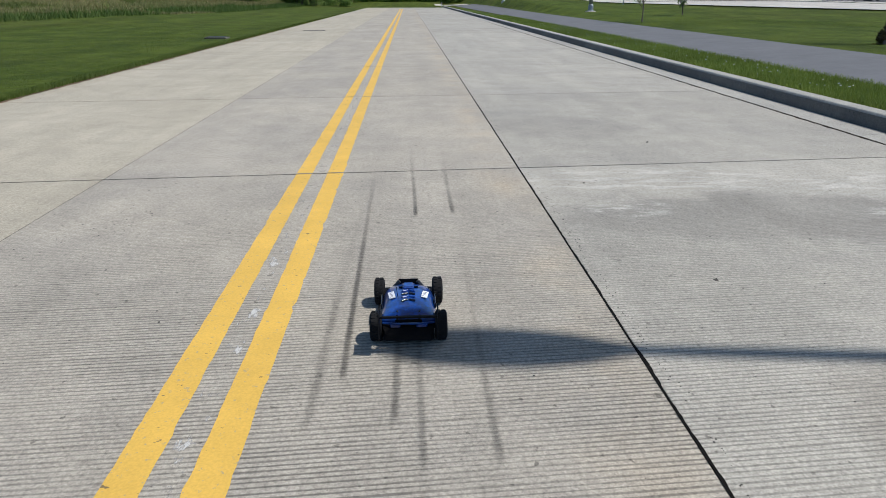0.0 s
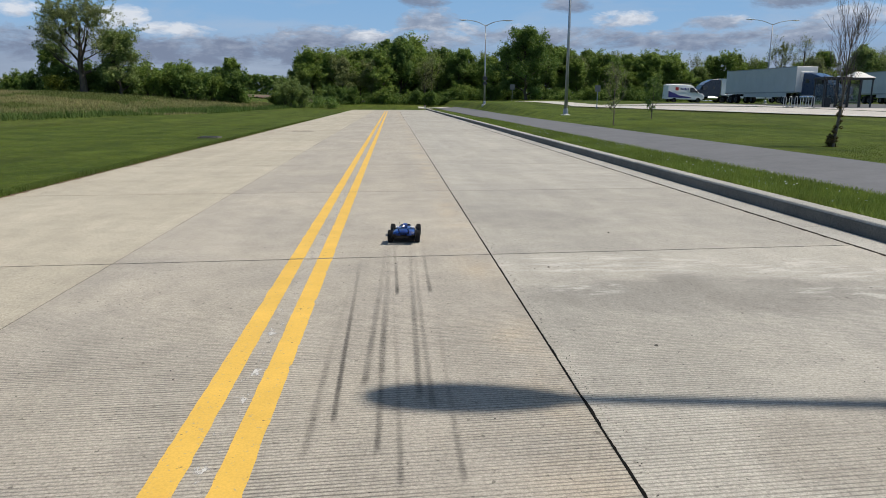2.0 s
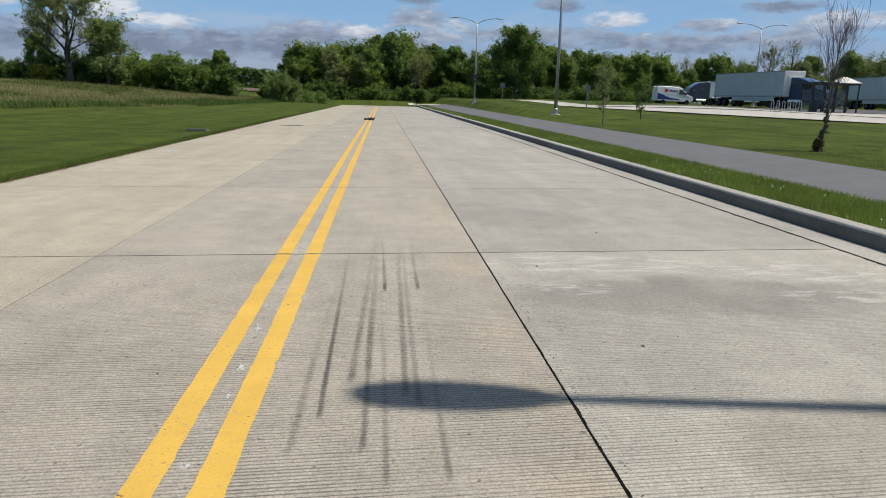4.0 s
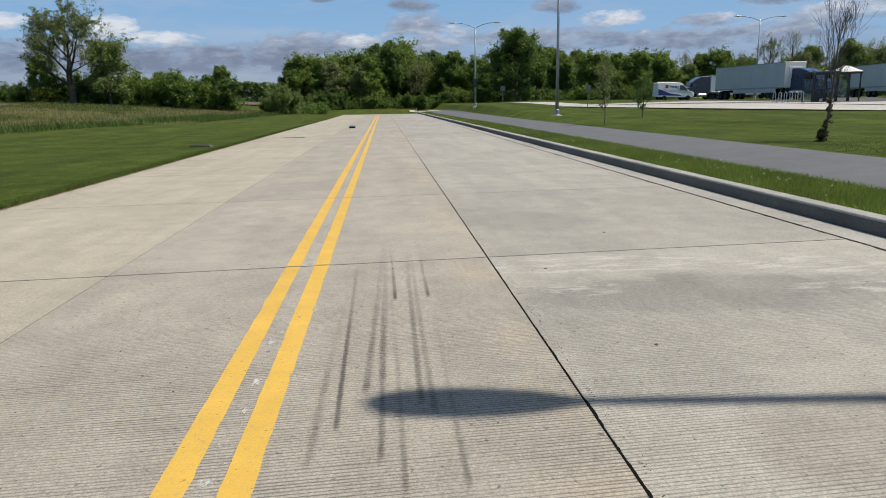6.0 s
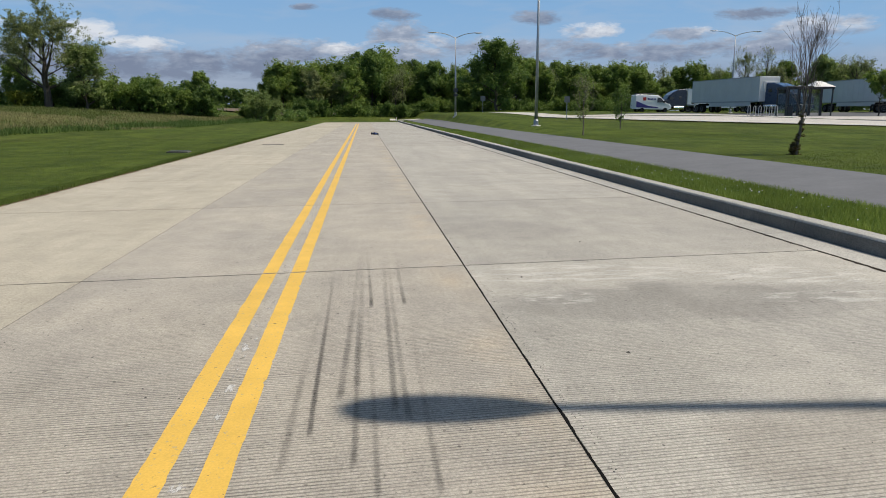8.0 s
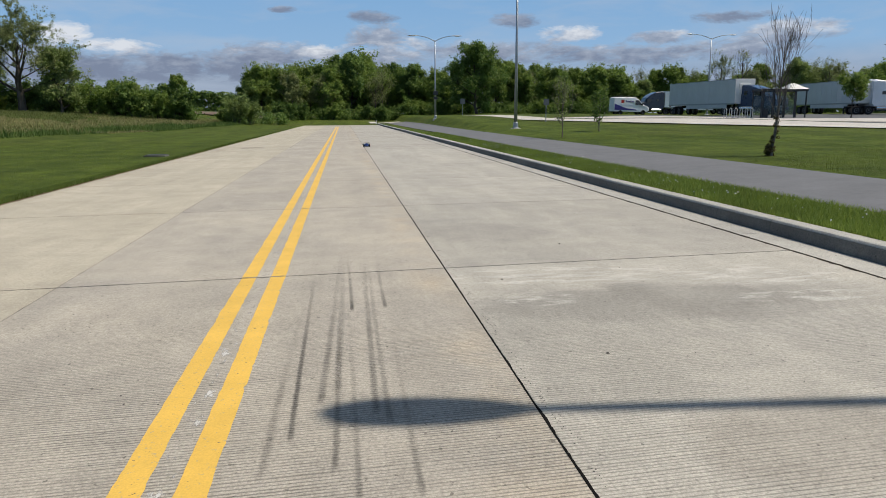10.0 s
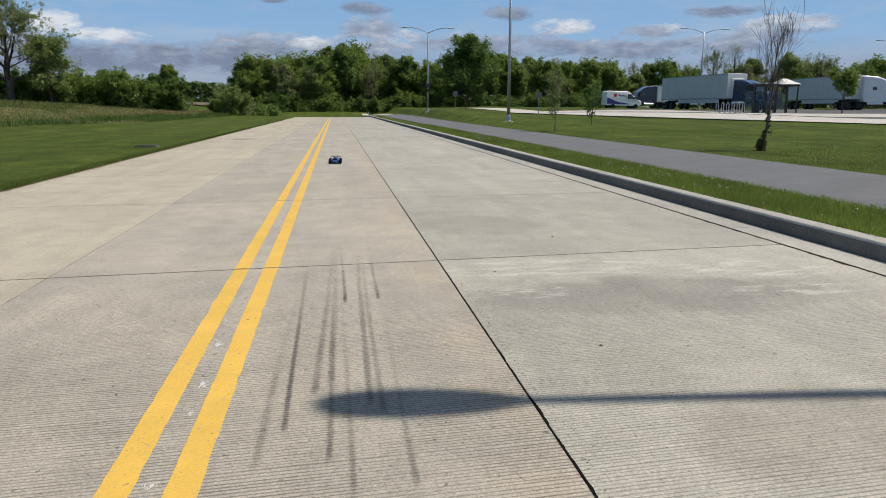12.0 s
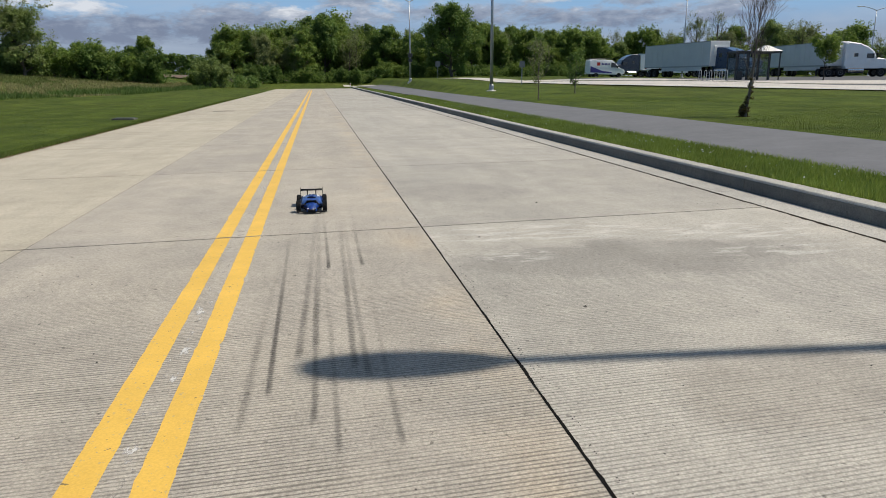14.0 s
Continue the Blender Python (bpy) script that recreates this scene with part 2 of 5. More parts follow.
M["leaf_a"] = leaf_material("leaf_mid_green", (0.115, 0.19, 0.032), (0.25, 0.33, 0.07))
M["leaf_b"] = leaf_material("leaf_dark_green", (0.085, 0.155, 0.032), (0.19, 0.27, 0.062))
M["leaf_c"] = leaf_material("leaf_light_green", (0.16, 0.225, 0.06), (0.30, 0.37, 0.12))
M["leaf_d"] = leaf_material("leaf_yellow_green", (0.16, 0.19, 0.02), (0.30, 0.31, 0.04))
M["leaf_e"] = leaf_material("leaf_grey_green", (0.16, 0.20, 0.07), (0.31, 0.34, 0.14))
M["bark"] = bark_material("bark_grey_brown", (0.035, 0.028, 0.022), (0.12, 0.10, 0.08))
M["bark_pale"] = bark_material("bark_pale", (0.07, 0.058, 0.048), (0.19, 0.16, 0.135))
M["ivy"] = leaf_material("brown_basal_leaves", (0.05, 0.035, 0.02), (0.12, 0.10, 0.03))
M["steel"] = plain("galvanised_steel", (0.36, 0.38, 0.40), 0.45, 0.7, 0.15, 3)
M["lamp_grey"] = plain("lamp_housing", (0.42, 0.43, 0.44), 0.5, 0.3, 0.1, 5)
M["glass_lamp"] = plain("lamp_lens", (0.55, 0.56, 0.55), 0.25, 0.0, 0.05, 5)
M["black"] = plain("black_plastic", (0.006, 0.006, 0.007), 0.7, 0.0, 0.3, 20, 0.15)
M["rubber"] = plain("tyre_rubber", (0.016, 0.016, 0.017), 0.85, 0.0, 0.3, 30, 0.2)
M["dark_steel"] = plain("dark_painted_steel", (0.03, 0.032, 0.036), 0.5, 0.2, 0.2, 8)
M["white"] = plain("white_panel", (0.74, 0.75, 0.76), 0.4, 0.0, 0.08, 1.2)
M["trailer"] = plain("trailer_white", (0.50, 0.52, 0.53), 0.5, 0.0, 0.10, 0.7)
M["navy"] = plain("navy_cab_paint", (0.012, 0.022, 0.05), 0.3, 0.0, 0.15, 1.5, coat=0.6)
M["cabblue"] = plain("blue_cab_paint", (0.006, 0.03, 0.09), 0.3, 0.0, 0.15, 1.5, coat=0.6)
M["swoosh"] = plain("indigo_vinyl", (0.05, 0.04, 0.22), 0.4)
M["red"] = plain("red_vinyl", (0.55, 0.04, 0.03), 0.4)
M["chrome"] = plain("brushed_alloy", (0.6, 0.6, 0.6), 0.25, 1.0, 0.1, 10)
M["window"] = plain("dark_glass", (0.02, 0.025, 0.03), 0.08, 0.0, 0.1, 2, 0.8)
M["lens_red"] = plain("red_lens", (0.35, 0.02, 0.015), 0.2)
M["lens_clear"] = plain("clear_lens", (0.7, 0.7, 0.68), 0.15)
M["roof_white"] = plain("pale_metal_roof", (0.78, 0.76, 0.70), 0.45, 0.0, 0.1, 2)
M["soil"] = plain("tilled_soil", (0.16, 0.105, 0.065), 0.95, 0.0, 0.25, 0.3)
M["debris"] = plain("gutter_debris", (0.05, 0.04, 0.03), 0.95, 0.0, 0.5, 14, 0.05)
M["sign_back"] = plain("sign_back_grey", (0.16, 0.165, 0.17), 0.6, 0.4, 0.15, 5)


# ---- mesh helpers ----
def raw(name, verts, faces, mat, parent=None, label="", smooth=False):
    me = bpy.data.meshes.new(name)
    me.from_pydata([tuple(v) for v in verts], [], [tuple(f) for f in faces])
    if smooth:
        me.polygons.foreach_set("use_smooth", [True] * len(me.polygons))
    me.materials.append(mat)
    me.update()
    ob = new(name, me)
    ob.parent = parent
    if label:
        ob["label"] = label
    return ob


def fast(name, verts, quads, mat, parent=None, label=""):
    """A large mesh from numpy arrays; faces all of one size."""
    me = bpy.data.meshes.new(name)
    verts, quads = np.asarray(verts, dtype=np.float32), np.asarray(quads, dtype=np.int32)
    n, k = quads.shape
    me.vertices.add(len(verts))
    me.vertices.foreach_set("co", verts.ravel())
    me.loops.add(n * k)
    me.loops.foreach_set("vertex_index", quads.ravel())
    me.polygons.add(n)
    me.polygons.foreach_set("loop_start", np.arange(0, n * k, k, dtype=np.int32))
    me.update(calc_edges=True)
    me.materials.append(mat)
    ob = new(name, me)
    ob.parent = parent
    if label:
        ob["label"] = label
    return ob


def part(name, bm, material, parent=None, label="", smooth=False):
    me = bpy.data.meshes.new(name)
    bmesh.ops.recalc_face_normals(bm, faces=bm.faces)
    bm.to_mesh(me)
    bm.free()
    if smooth:
        me.polygons.foreach_set("use_smooth", [True] * len(me.polygons))
    me.materials.append(material)
    ob = new(name, me)
    ob.parent = parent
    if label:
        ob["label"] = label
    return ob


def empty(name, m, label, category, group="", kind=""):
    ob = new(name)
    ob.empty_display_size = 0.1
    ob.matrix_basis = m
    return tagged(ob, label, category, group, kind)


def add_box(bm, cx, cy, cz, sx, sy, sz, bevel=0.0, m=None, segs=1):
    r = bmesh.ops.create_cube(bm, size=1.0)
    vs = r["verts"]
    bmesh.ops.transform(bm, matrix=Matrix.Translation((cx, cy, cz)) @ Matrix.Diagonal((sx, sy, sz, 1)), verts=vs)
    if bevel:
        es = list({e for v in vs for e in v.link_edges})
        vs = list({v for f in bmesh.ops.bevel(bm, geom=es, offset=bevel, segments=segs, affect="EDGES")["faces"] for v in f.verts} | {v for v in vs if v.is_valid})
    if m is not None:
        bmesh.ops.transform(bm, matrix=m, verts=vs)
    return bm


def box(cx, cy, cz, sx, sy, sz, bevel=0.0, m=None):
    return add_box(bmesh.new(), cx, cy, cz, sx, sy, sz, bevel, m)


def add_tube(bm, pts, radii, sides=8, caps=True):
    """A tube along points with a radius for each."""
    pts = [Vector(p) for p in pts]
    rings = []
    for i, p in enumerate(pts):
        d = (pts[min(i + 1, len(pts) - 1)] - pts[max(i - 1, 0)]).normalized()
        a = d.orthogonal().normalized() if abs(d.z) > 0.9 else d.cross(Vector((0, 0, 1))).normalized()
        b = d.cross(a)
        r = radii[i] if hasattr(radii, "__len__") else radii
        rings.append([bm.verts.new(p + (a * math.cos(k * math.tau / sides) + b * math.sin(k * math.tau / sides)) * r) for k in range(sides)])
    for r0, r1 in zip(rings, rings[1:]):
        for k in range(sides):
            bm.faces.new((r0[k], r0[(k + 1) % sides], r1[(k + 1) % sides], r1[k]))
    if caps:
        bm.faces.new(rings[0][::-1])
        bm.faces.new(rings[-1])
    return bm


def tube(pts, radii, sides=8):
    return add_tube(bmesh.new(), pts, radii, sides)


def add_lathe(bm, profile, sides, m):
    """Turns (radius, height) pairs round z, then applies m."""
    rings = [[bm.verts.new(m @ Vector((r * math.cos(k * math.tau / sides), r * math.sin(k * math.tau / sides), h))) for k in range(sides)] for r, h in profile]
    for r0, r1 in zip(rings, rings[1:]):
        for k in range(sides):
            bm.faces.new((r0[k], r0[(k + 1) % sides], r1[(k + 1) % sides], r1[k]))
    bm.faces.new(rings[0][::-1])
    bm.faces.new(rings[-1])
    return bm


def extrude_profile(profile, y0, y1, steps=1):
    """A closed (x, z) profile swept along y."""
    bm = bmesh.new()
    rings = [[bm.verts.new((x, y0 + (y1 - y0) * s / steps, z)) for x, z in profile] for s in range(steps + 1)]
    k = len(profile)
    for r0, r1 in zip(rings, rings[1:]):
        for i in range(k):
            bm.faces.new((r0[i], r0[(i + 1) % k], r1[(i + 1) % k], r1[i]))
    bm.faces.new(rings[0])
    bm.faces.new(rings[-1][::-1])
    return bm


def loft(sections, close=True):
    """Skins a list of equal-length vertex loops."""
    bm = bmesh.new()
    rings = [[bm.verts.new(p) for p in s] for s in sections]
    k = len(rings[0])
    for r0, r1 in zip(rings, rings[1:]):
        for i in range(k):
            bm.faces.new((r0[i], r0[(i + 1) % k], r1[(i + 1) % k], r1[i]))
    bm.faces.new(rings[0][::-1])
    bm.faces.new(rings[-1])
    return bm


# ---- the ground ----
def ease(v):
    v = min(max(v, 0.0), 1.0)
    return v * v * (3 - 2 * v)


ROAD_L, ROAD_R, ROAD_END = -5.30, 5.872, 118.0


def height(x, y):
    """The land's height: level road, lawns that rise away from it."""
    far = 0.75 * ease((y - 105) / 45)
    if x < ROAD_L:
        return 0.03 + 2.3 * ease((-x - 5) / 38) * ease((y - 5) / 90) + far
    if x > 6.55:
        strip = 0.17 + 0.16 * ease((x - 6.7) / 4.0)
        lawn = (1.0 * ease((y - 25) / 65) * ease((x - 10.4) / 1.7)) + 0.25 * (ease((x - 12) / 18) - ease((x - 30) / 12))
        return strip + lawn + far * 0.5 * (1 - ease((y - 60) / 60)) + 0.35 * ease((y - 118) / 40)
    return -0.08 + 0.15 * ease((y - 116) / 4) + far


def axis(breaks):
    out = []
    for a, b, n in breaks:
        out += list(np.linspace(a, b, n, endpoint=False))
    return out + [breaks[-1][1]]


gx = axis([(-1200, -300, 4), (-300, -60, 12), (-60, -12, 24), (-12, -5.6, 10), (-5.6, -5.30, 3), (-5.30, -5.28, 1), (-5.28, 6.54, 3), (6.54, 6.56, 1), (6.56, 14, 16), (14, 60, 30), (60, 300, 16), (300, 1200, 4)])
gy = axis([(-300, -20, 6), (-20, 60, 50), (60, 180, 50), (180, 400, 12), (400, 3000, 5)])
gv = []
for yy in gy:
    for xx in gx:
        w = 0.05 * noise.noise((xx * 0.11, yy * 0.11, 3.1)) * min(1.0, max(0.0, (abs(xx) - 6) / 10))
        gv.append((xx, yy, height(xx, yy) + w))
nx = len(gx)
gf = [(j * nx + i, j * nx + i + 1, (j + 1) * nx + i + 1, (j + 1) * nx + i) for j in range(len(gy) - 1) for i in range(nx - 1)]
ground = tagged(raw("ground", gv, gf, M["lawn"], smooth=True), "mown green lawn on both sides of the road", "lawn", kind="structure")


def sheet(name, mat, edge, along, lift, label, category, across=6, thick=0.0):
    """A paved strip laid over the land: edge(s) gives its two sides (x0, y0), (x1, y1)."""
    vs, fs = [], []
    for s in along:
        (x0, y0), (x1, y1) = edge(s)
        for k in range(across + 1):
            f = k / across
            x, y = x0 + (x1 - x0) * f, y0 + (y1 - y0) * f
            vs.append((x, y, height(x, y) + lift))
    w = across + 1
    for j in range(len(along) - 1):
        for k in range(across):
            fs.append((j * w + k, j * w + k + 1, (j + 1) * w + k + 1, (j + 1) * w + k))
    return tagged(raw(name, vs, fs, mat, smooth=True), label, category, kind="structure")


sheet("path", M["asphalt"], lambda s: ((7.85, s), (10.5 + 0.3 * ease((s - 40) / 60), s)), list(np.linspace(-30, 117, 120)), 0.035, "grey asphalt footpath along the kerb", "path", 8)
# parking lot: pale walk along its edge, asphalt behind
LOT_A, LOT_B = Vector((17.0, 63.0)), Vector((28.5, 38.0))
lot_n = Vector((LOT_B.y - LOT_A.y, -(LOT_B.x - LOT_A.x))).normalized() * -1.0


def lot_edge(a0, a1, b0, b1):
    """Offsets from the lot's near line at its far (a0, b0) and near (a1, b1) ends."""
    def f(s):
        p = LOT_A.lerp(LOT_B, s)
        q0, q1 = p + lot_n * (a0 + (a1 - a0) * s), p + lot_n * (b0 + (b1 - b0) * s)
        return (q0.x, q0.y), (q1.x, q1.y)
    return f


sheet("pavement", M["walk"], lot_edge(0, 0, 1.2, 20.5), list(np.linspace(-0.05, 1.6, 60)), 0.07, "pale concrete walk beside the parking lot", "pavement", 8)
sheet("drive_lane", M["asphalt_lot"], lot_edge(1.2, 20.5, 2.6, 27.0), list(np.linspace(-0.05, 1.6, 60)), 0.04, "narrow dark asphalt strip between concrete walks", "pavement", 4)
sheet("pavement", M["walk"], lot_edge(2.6, 27.0, 7.0, 50.0), list(np.linspace(-0.05, 1.6, 60)), 0.07, "pale concrete apron of the parking lot", "pavement", 8)
sheet("parking_lot", M["asphalt_lot"], lot_edge(7.0, 50.0, 90, 120), list(np.linspace(-0.05, 1.6, 60)), 0.04, "weathered grey asphalt truck parking lot", "parking lot", 24)
sheet("cross_drive", M["walk"], lambda y: ((17.0, y), (20.0, y)), list(np.linspace(63.0, 97.0, 24)), 0.06, "pale concrete drive running on from the lot", "pavement", 4)


# ---- kerb and gutter ----
road = tagged(raw("road", *[[(x, y, z) for z in (-0.3, -0.0035) for x, y in ((ROAD_L + 0.004, -16), (ROAD_R - 0.004, -16), (ROAD_R - 0.004, ROAD_END), (ROAD_L + 0.004, ROAD_END))],
                            [(0, 1, 2, 3), (7, 6, 5, 4), (0, 4, 5, 1), (1, 5, 6, 2), (2, 6, 7, 3), (3, 7, 4, 0)]], M["joint"]), "pale concrete road in jointed slabs", "road", kind="structure")
kerb = empty("kerb", Matrix.Identity(4), "grey concrete kerb with a flat gutter pan", "kerb", kind="structure")
PAN = [(5.896, -0.25), (6.300, -0.25), (6.300, 0.008), (6.28, 0.010), (5.90, 0.0), (5.896, -0.006)]
# thin strip on the kerb's road side, coloured dark for its shade
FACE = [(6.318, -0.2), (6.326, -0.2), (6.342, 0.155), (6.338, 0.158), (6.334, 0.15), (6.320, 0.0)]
TOP = [(6.328, -0.25), (6.585, -0.25), (6.585, 0.180), (6.57, 0.190), (6.385, 0.190), (6.358, 0.184), (6.346, 0.168), (6.328, 0.02)]
for k in range(26):
    y0 = -16 + k * 5.12 + 0.28
    part("gutter_pan", extrude_profile(PAN, y0, y0 + 5.11), M["kerb"], kerb)
    stone = part("kerb_stone", extrude_profile(TOP, y0, y0 + 5.112), M["kerb"], kerb)
    part("kerb_face", extrude_profile(FACE, y0, y0 + 5.112), M["kerb_dark"], stone, "kerb face with its shade put into a darker colour")
# edge of the crossing road at the far end
sheet("cross_road", M["walk"], lambda s: ((s, ROAD_END + 0.3), (s, ROAD_END + 7.0)), list(np.linspace(5.2, 10.5, 12)), 0.05, "pale concrete crossing road at the far end", "road", 4)


# ---- the model car ----
CAR_FRONT, CAR_REAR, TRACK_F, TRACK_R, TYRE = 0.205, -0.20, 0.147, 0.148, 0.067


def car_wheel(parent, x, y, width, radius):
    side = 1 if x > 0 else -1
    hub = empty("wheel", pose(x, y, radius), "", "")
    hub.parent = parent
    for key in ("label", "category"):
        if key in hub:
            del hub[key]
    turn = pose(0, 0, 0, 0, 90, 0)
    h = width / 2
    prof = [(radius * 0.60, -h * 0.92), (radius * 0.82, -h), (radius * 0.97, -h * 0.82), (radius, -h * 0.4), (radius, h * 0.4), (radius * 0.97, h * 0.82), (radius * 0.82, h), (radius * 0.60, h * 0.92)]
    bm = add_lathe(bmesh.new(), prof, 28, turn)
    for k in range(22):
        for s in (-1, 1):
            add_box(bm, s * h * 0.42, 0, radius, h * 0.62, radius * 0.14, radius * 0.06, 0, Matrix.Rotation((k + 0.25 * s) * math.tau / 22, 4, "X"))
    part("tyre", bm, M["rubber"], hub, "black ribbed rubber tyre")
    rim = bmesh.new()
    add_lathe(rim, [(radius * 0.62, -h * 0.95), (radius * 0.62, h * 0.95), (radius * 0.5, h * 0.97), (radius * 0.5, h * 0.55), (radius * 0.12, h * 0.75), (0.004, h * 0.75)], 20, turn if side > 0 else pose(0, 0, 0, 0, -90, 0))
    for k in range(6):
        add_box(rim, side * h * 0.8, 0, radius * 0.33, h * 0.25, radius * 0.13, radius * 0.42, 0, Matrix.Rotation(k * math.tau / 6, 4, "X"))
    part("rim", rim, M["black"], hub, "black spoked rim")
    return hub


def blue_shell():
    n = Nodes("blue_shell_paint")
    x, y, z = separate(n, n.coord)
    d = n.ramp(n.noise(22.0, 5, 0.65), [(0.42, 0.0), (0.62, 1.0)])
    col = n.mix(d, (0.002, 0.026, 0.16), (0.004, 0.062, 0.34))
    grime = n.ramp(n.noise(60.0, 5, 0.7), [(0.48, 0.0), (0.70, 0.75)])
    col = n.mix(grime, col, (0.02, 0.03, 0.06))
    n.bsdf.inputs["Coat Weight"].default_value = 0.8
    n.bsdf.inputs["Coat Roughness"].default_value = 0.12
    return n.done(col, 0.38, n.bump(n.noise(30.0, 3), 0.1, 0.002))


M["shell"] = blue_shell()
M["sticker"] = plain("white_sticker", (0.8, 0.8, 0.8), 0.4, 0, 0.05)
M["print"] = plain("grey_print", (0.22, 0.20, 0.26), 0.5)
M["shell_dark"] = plain("dark_window_paint", (0.006, 0.008, 0.014), 0.15, 0, 0.2, 20, 0.7)


def section(y, w, z0, z1, belly=0.6, crown=0.55, n=14):
    """One cross loop of the shell: flat bottom, round shoulders, narrower roof."""
    pts = []
    for k in range(n):
        a = math.pi * k / (n - 1)
        cx = math.cos(a)
        sz = max(0.0, math.sin(a)) ** 0.55
        wid = w * (1.0 - (1 - crown) * sz)
        pts.append(Vector((math.copysign(abs(cx) ** 0.7, cx) * wid, y, z0 + (z1 - z0) * sz)))
    return pts


def model_car():
    car = empty("model_car", pose(0.81, 5.2, 0), "blue radio-controlled buggy with black wheels and rear wing", "toy car")
    # chassis, bumpers, arms
    part("chassis", box(0, 0.02, 0.042, 0.15, 0.52, 0.018, 0.005), M["black"], car)
    secs = [section(0.345, 0.052, 0.028, 0.046), section(0.325, 0.058, 0.028, 0.064), section(0.28, 0.064, 0.032, 0.088), section(0.235, 0.070, 0.034, 0.102, crown=0.62), section(0.195, 0.094, 0.036, 0.110, crown=0.85),
            section(0.165, 0.126, 0.036, 0.118, crown=0.90), section(0.11, 0.132, 0.038, 0.134, crown=0.86), section(0.02, 0.135, 0.038, 0.150, crown=0.84), section(-0.08, 0.137, 0.040, 0.150, crown=0.86), section(-0.15, 0.138, 0.055, 0.142, crown=0.88),
            section(-0.20, 0.138, 0.075, 0.132, crown=0.90), section(-0.225, 0.136, 0.088, 0.122, crown=0.90)]
    shell = part("body", loft(secs), M["shell"], car, "glossy blue painted plastic shell", True)
    # cab windows
    for s in (-1, 1):
        part("side_window", box(s * 0.129, 0.0, 0.098, 0.006, 0.12, 0.026, 0.002, None), M["shell_dark"], shell)
    part("windscreen", box(0, 0.077, 0.135, 0.095, 0.04, 0.006, 0.002, Matrix.Translation((0, 0.077, 0.138)) @ Matrix.Rotation(radians(-38), 4, "X") @ Matrix.Translation((0, -0.077, -0.136))), M["shell_dark"], shell)
    # roof louvres
    for k in range(4):
        for s in (-1, 1):
            part("louvre", box(0, 0, 0, 0.034, 0.011, 0.012, 0.003, Matrix.Translation((s * 0.017, 0.0 - 0.034 * k, 0.153 - 0.0012 * k)) @ Matrix.Rotation(radians(-s * 28), 4, "Z")), M["shell_dark"] if k % 2 else M["shell"], shell)
    part("roof_scoop", box(0, 0.045, 0.158, 0.055, 0.06, 0.020, 0.007), M["shell"], shell)
    # stickers on the rear shoulders, with bars for print
    for s in (-1, 1):
        tilt = Matrix.Translation((s * 0.078, -0.03, 0.1405)) @ Matrix.Rotation(radians(s * 14), 4, "Y") @ Matrix.Rotation(radians(-1), 4, "X") @ Matrix.Rotation(radians(-s * 8), 4, "Z")
        part("sticker", box(0, 0, 0.005, 0.030, 0.082, 0.0015, 0, tilt), M["sticker"], shell, "white sticker with small print")
        bars = bmesh.new()
        for r in range(4):
            add_box(bars, (-0.004 + 0.003 * (r % 2)), -0.024 + r * 0.016, 0.0062, 0.013, 0.005, 0.0008, 0, tilt)
        part("sticker_print", bars, M["print"], shell)
    # nose: splitter and bumper
    part("front_splitter", loft([[(-0.165, 0.285, 0.018), (0.165, 0.285, 0.018), (0.165, 0.285, 0.026), (-0.165, 0.285, 0.026)], [(-0.155, 0.335, 0.018), (0.155, 0.335, 0.018), (0.155, 0.335, 0.026), (-0.155, 0.335, 0.026)], [(-0.05, 0.366, 0.020), (0.05, 0.366, 0.020), (0.05, 0.366, 0.024), (-0.05, 0.366, 0.024)]]), M["black"], car)
    part("front_bumper", box(0, 0.335, 0.036, 0.09, 0.03, 0.03, 0.008), M["black"], car)
    for s in (-1, 1):
        part("headlight", box(s * 0.042, 0.326, 0.058, 0.02, 0.014, 0.01, 0.003), M["lens_clear"], car)
    # shock towers, suspension arms, shocks
    part("front_shock_tower", box(0, 0.205, 0.105, 0.10, 0.006, 0.055, 0.002), M["black"], car)
    part("rear_shock_tower", box(0, -0.238, 0.088, 0.12, 0.008, 0.055, 0.003), M["black"], car)
    for y, tr, h in ((CAR_FRONT, TRACK_F, 0.125), (CAR_REAR, TRACK_R, 0.132)):
        for s in (-1, 1):
            arm = tube([(s * 0.035, y - 0.03, 0.045), (s * (tr - 0.03), y, 0.056)], [0.009, 0.006], 6)
            add_tube(arm, [(s * 0.035, y + 0.03, 0.045), (s * (tr - 0.03), y, 0.056)], [0.009, 0.006], 6)
            part("suspension_arm", arm, M["black"], car)
            part("upper_link", tube([(s * 0.03, y, 0.088), (s * (tr - 0.03), y, 0.082)], 0.004, 6), M["dark_steel"], car)
            dy = -0.012 if y > 0 else 0.012
            shock = tube([(s * 0.045, y + dy, h), (s * 0.075, y + dy, 0.088)], 0.010, 8)
            add_tube(shock, [(s * 0.075, y + dy, 0.088), (s * 0.098, y + dy, 0.058)], 0.005, 6)
            part("shock_absorber", shock, M["dark_steel"], car)
    # rear: wing, mounts, endplates, bumper
    wing = part("rear_wing", loft([[(x, -0.348, 0.172), (x, -0.346, 0.177), (x, -0.328, 0.173), (x, -0.308, 0.168), (x, -0.308, 0.165), (x, -0.328, 0.169)] for x in (-0.126, -0.06, 0.0, 0.06, 0.126)]), M["black"], car, "black moulded rear wing")
    for s in (-1, 1):
        part("end_plate", box(s * 0.130, -0.312, 0.136, 0.005, 0.10, 0.13, 0.002), M["black"], wing)
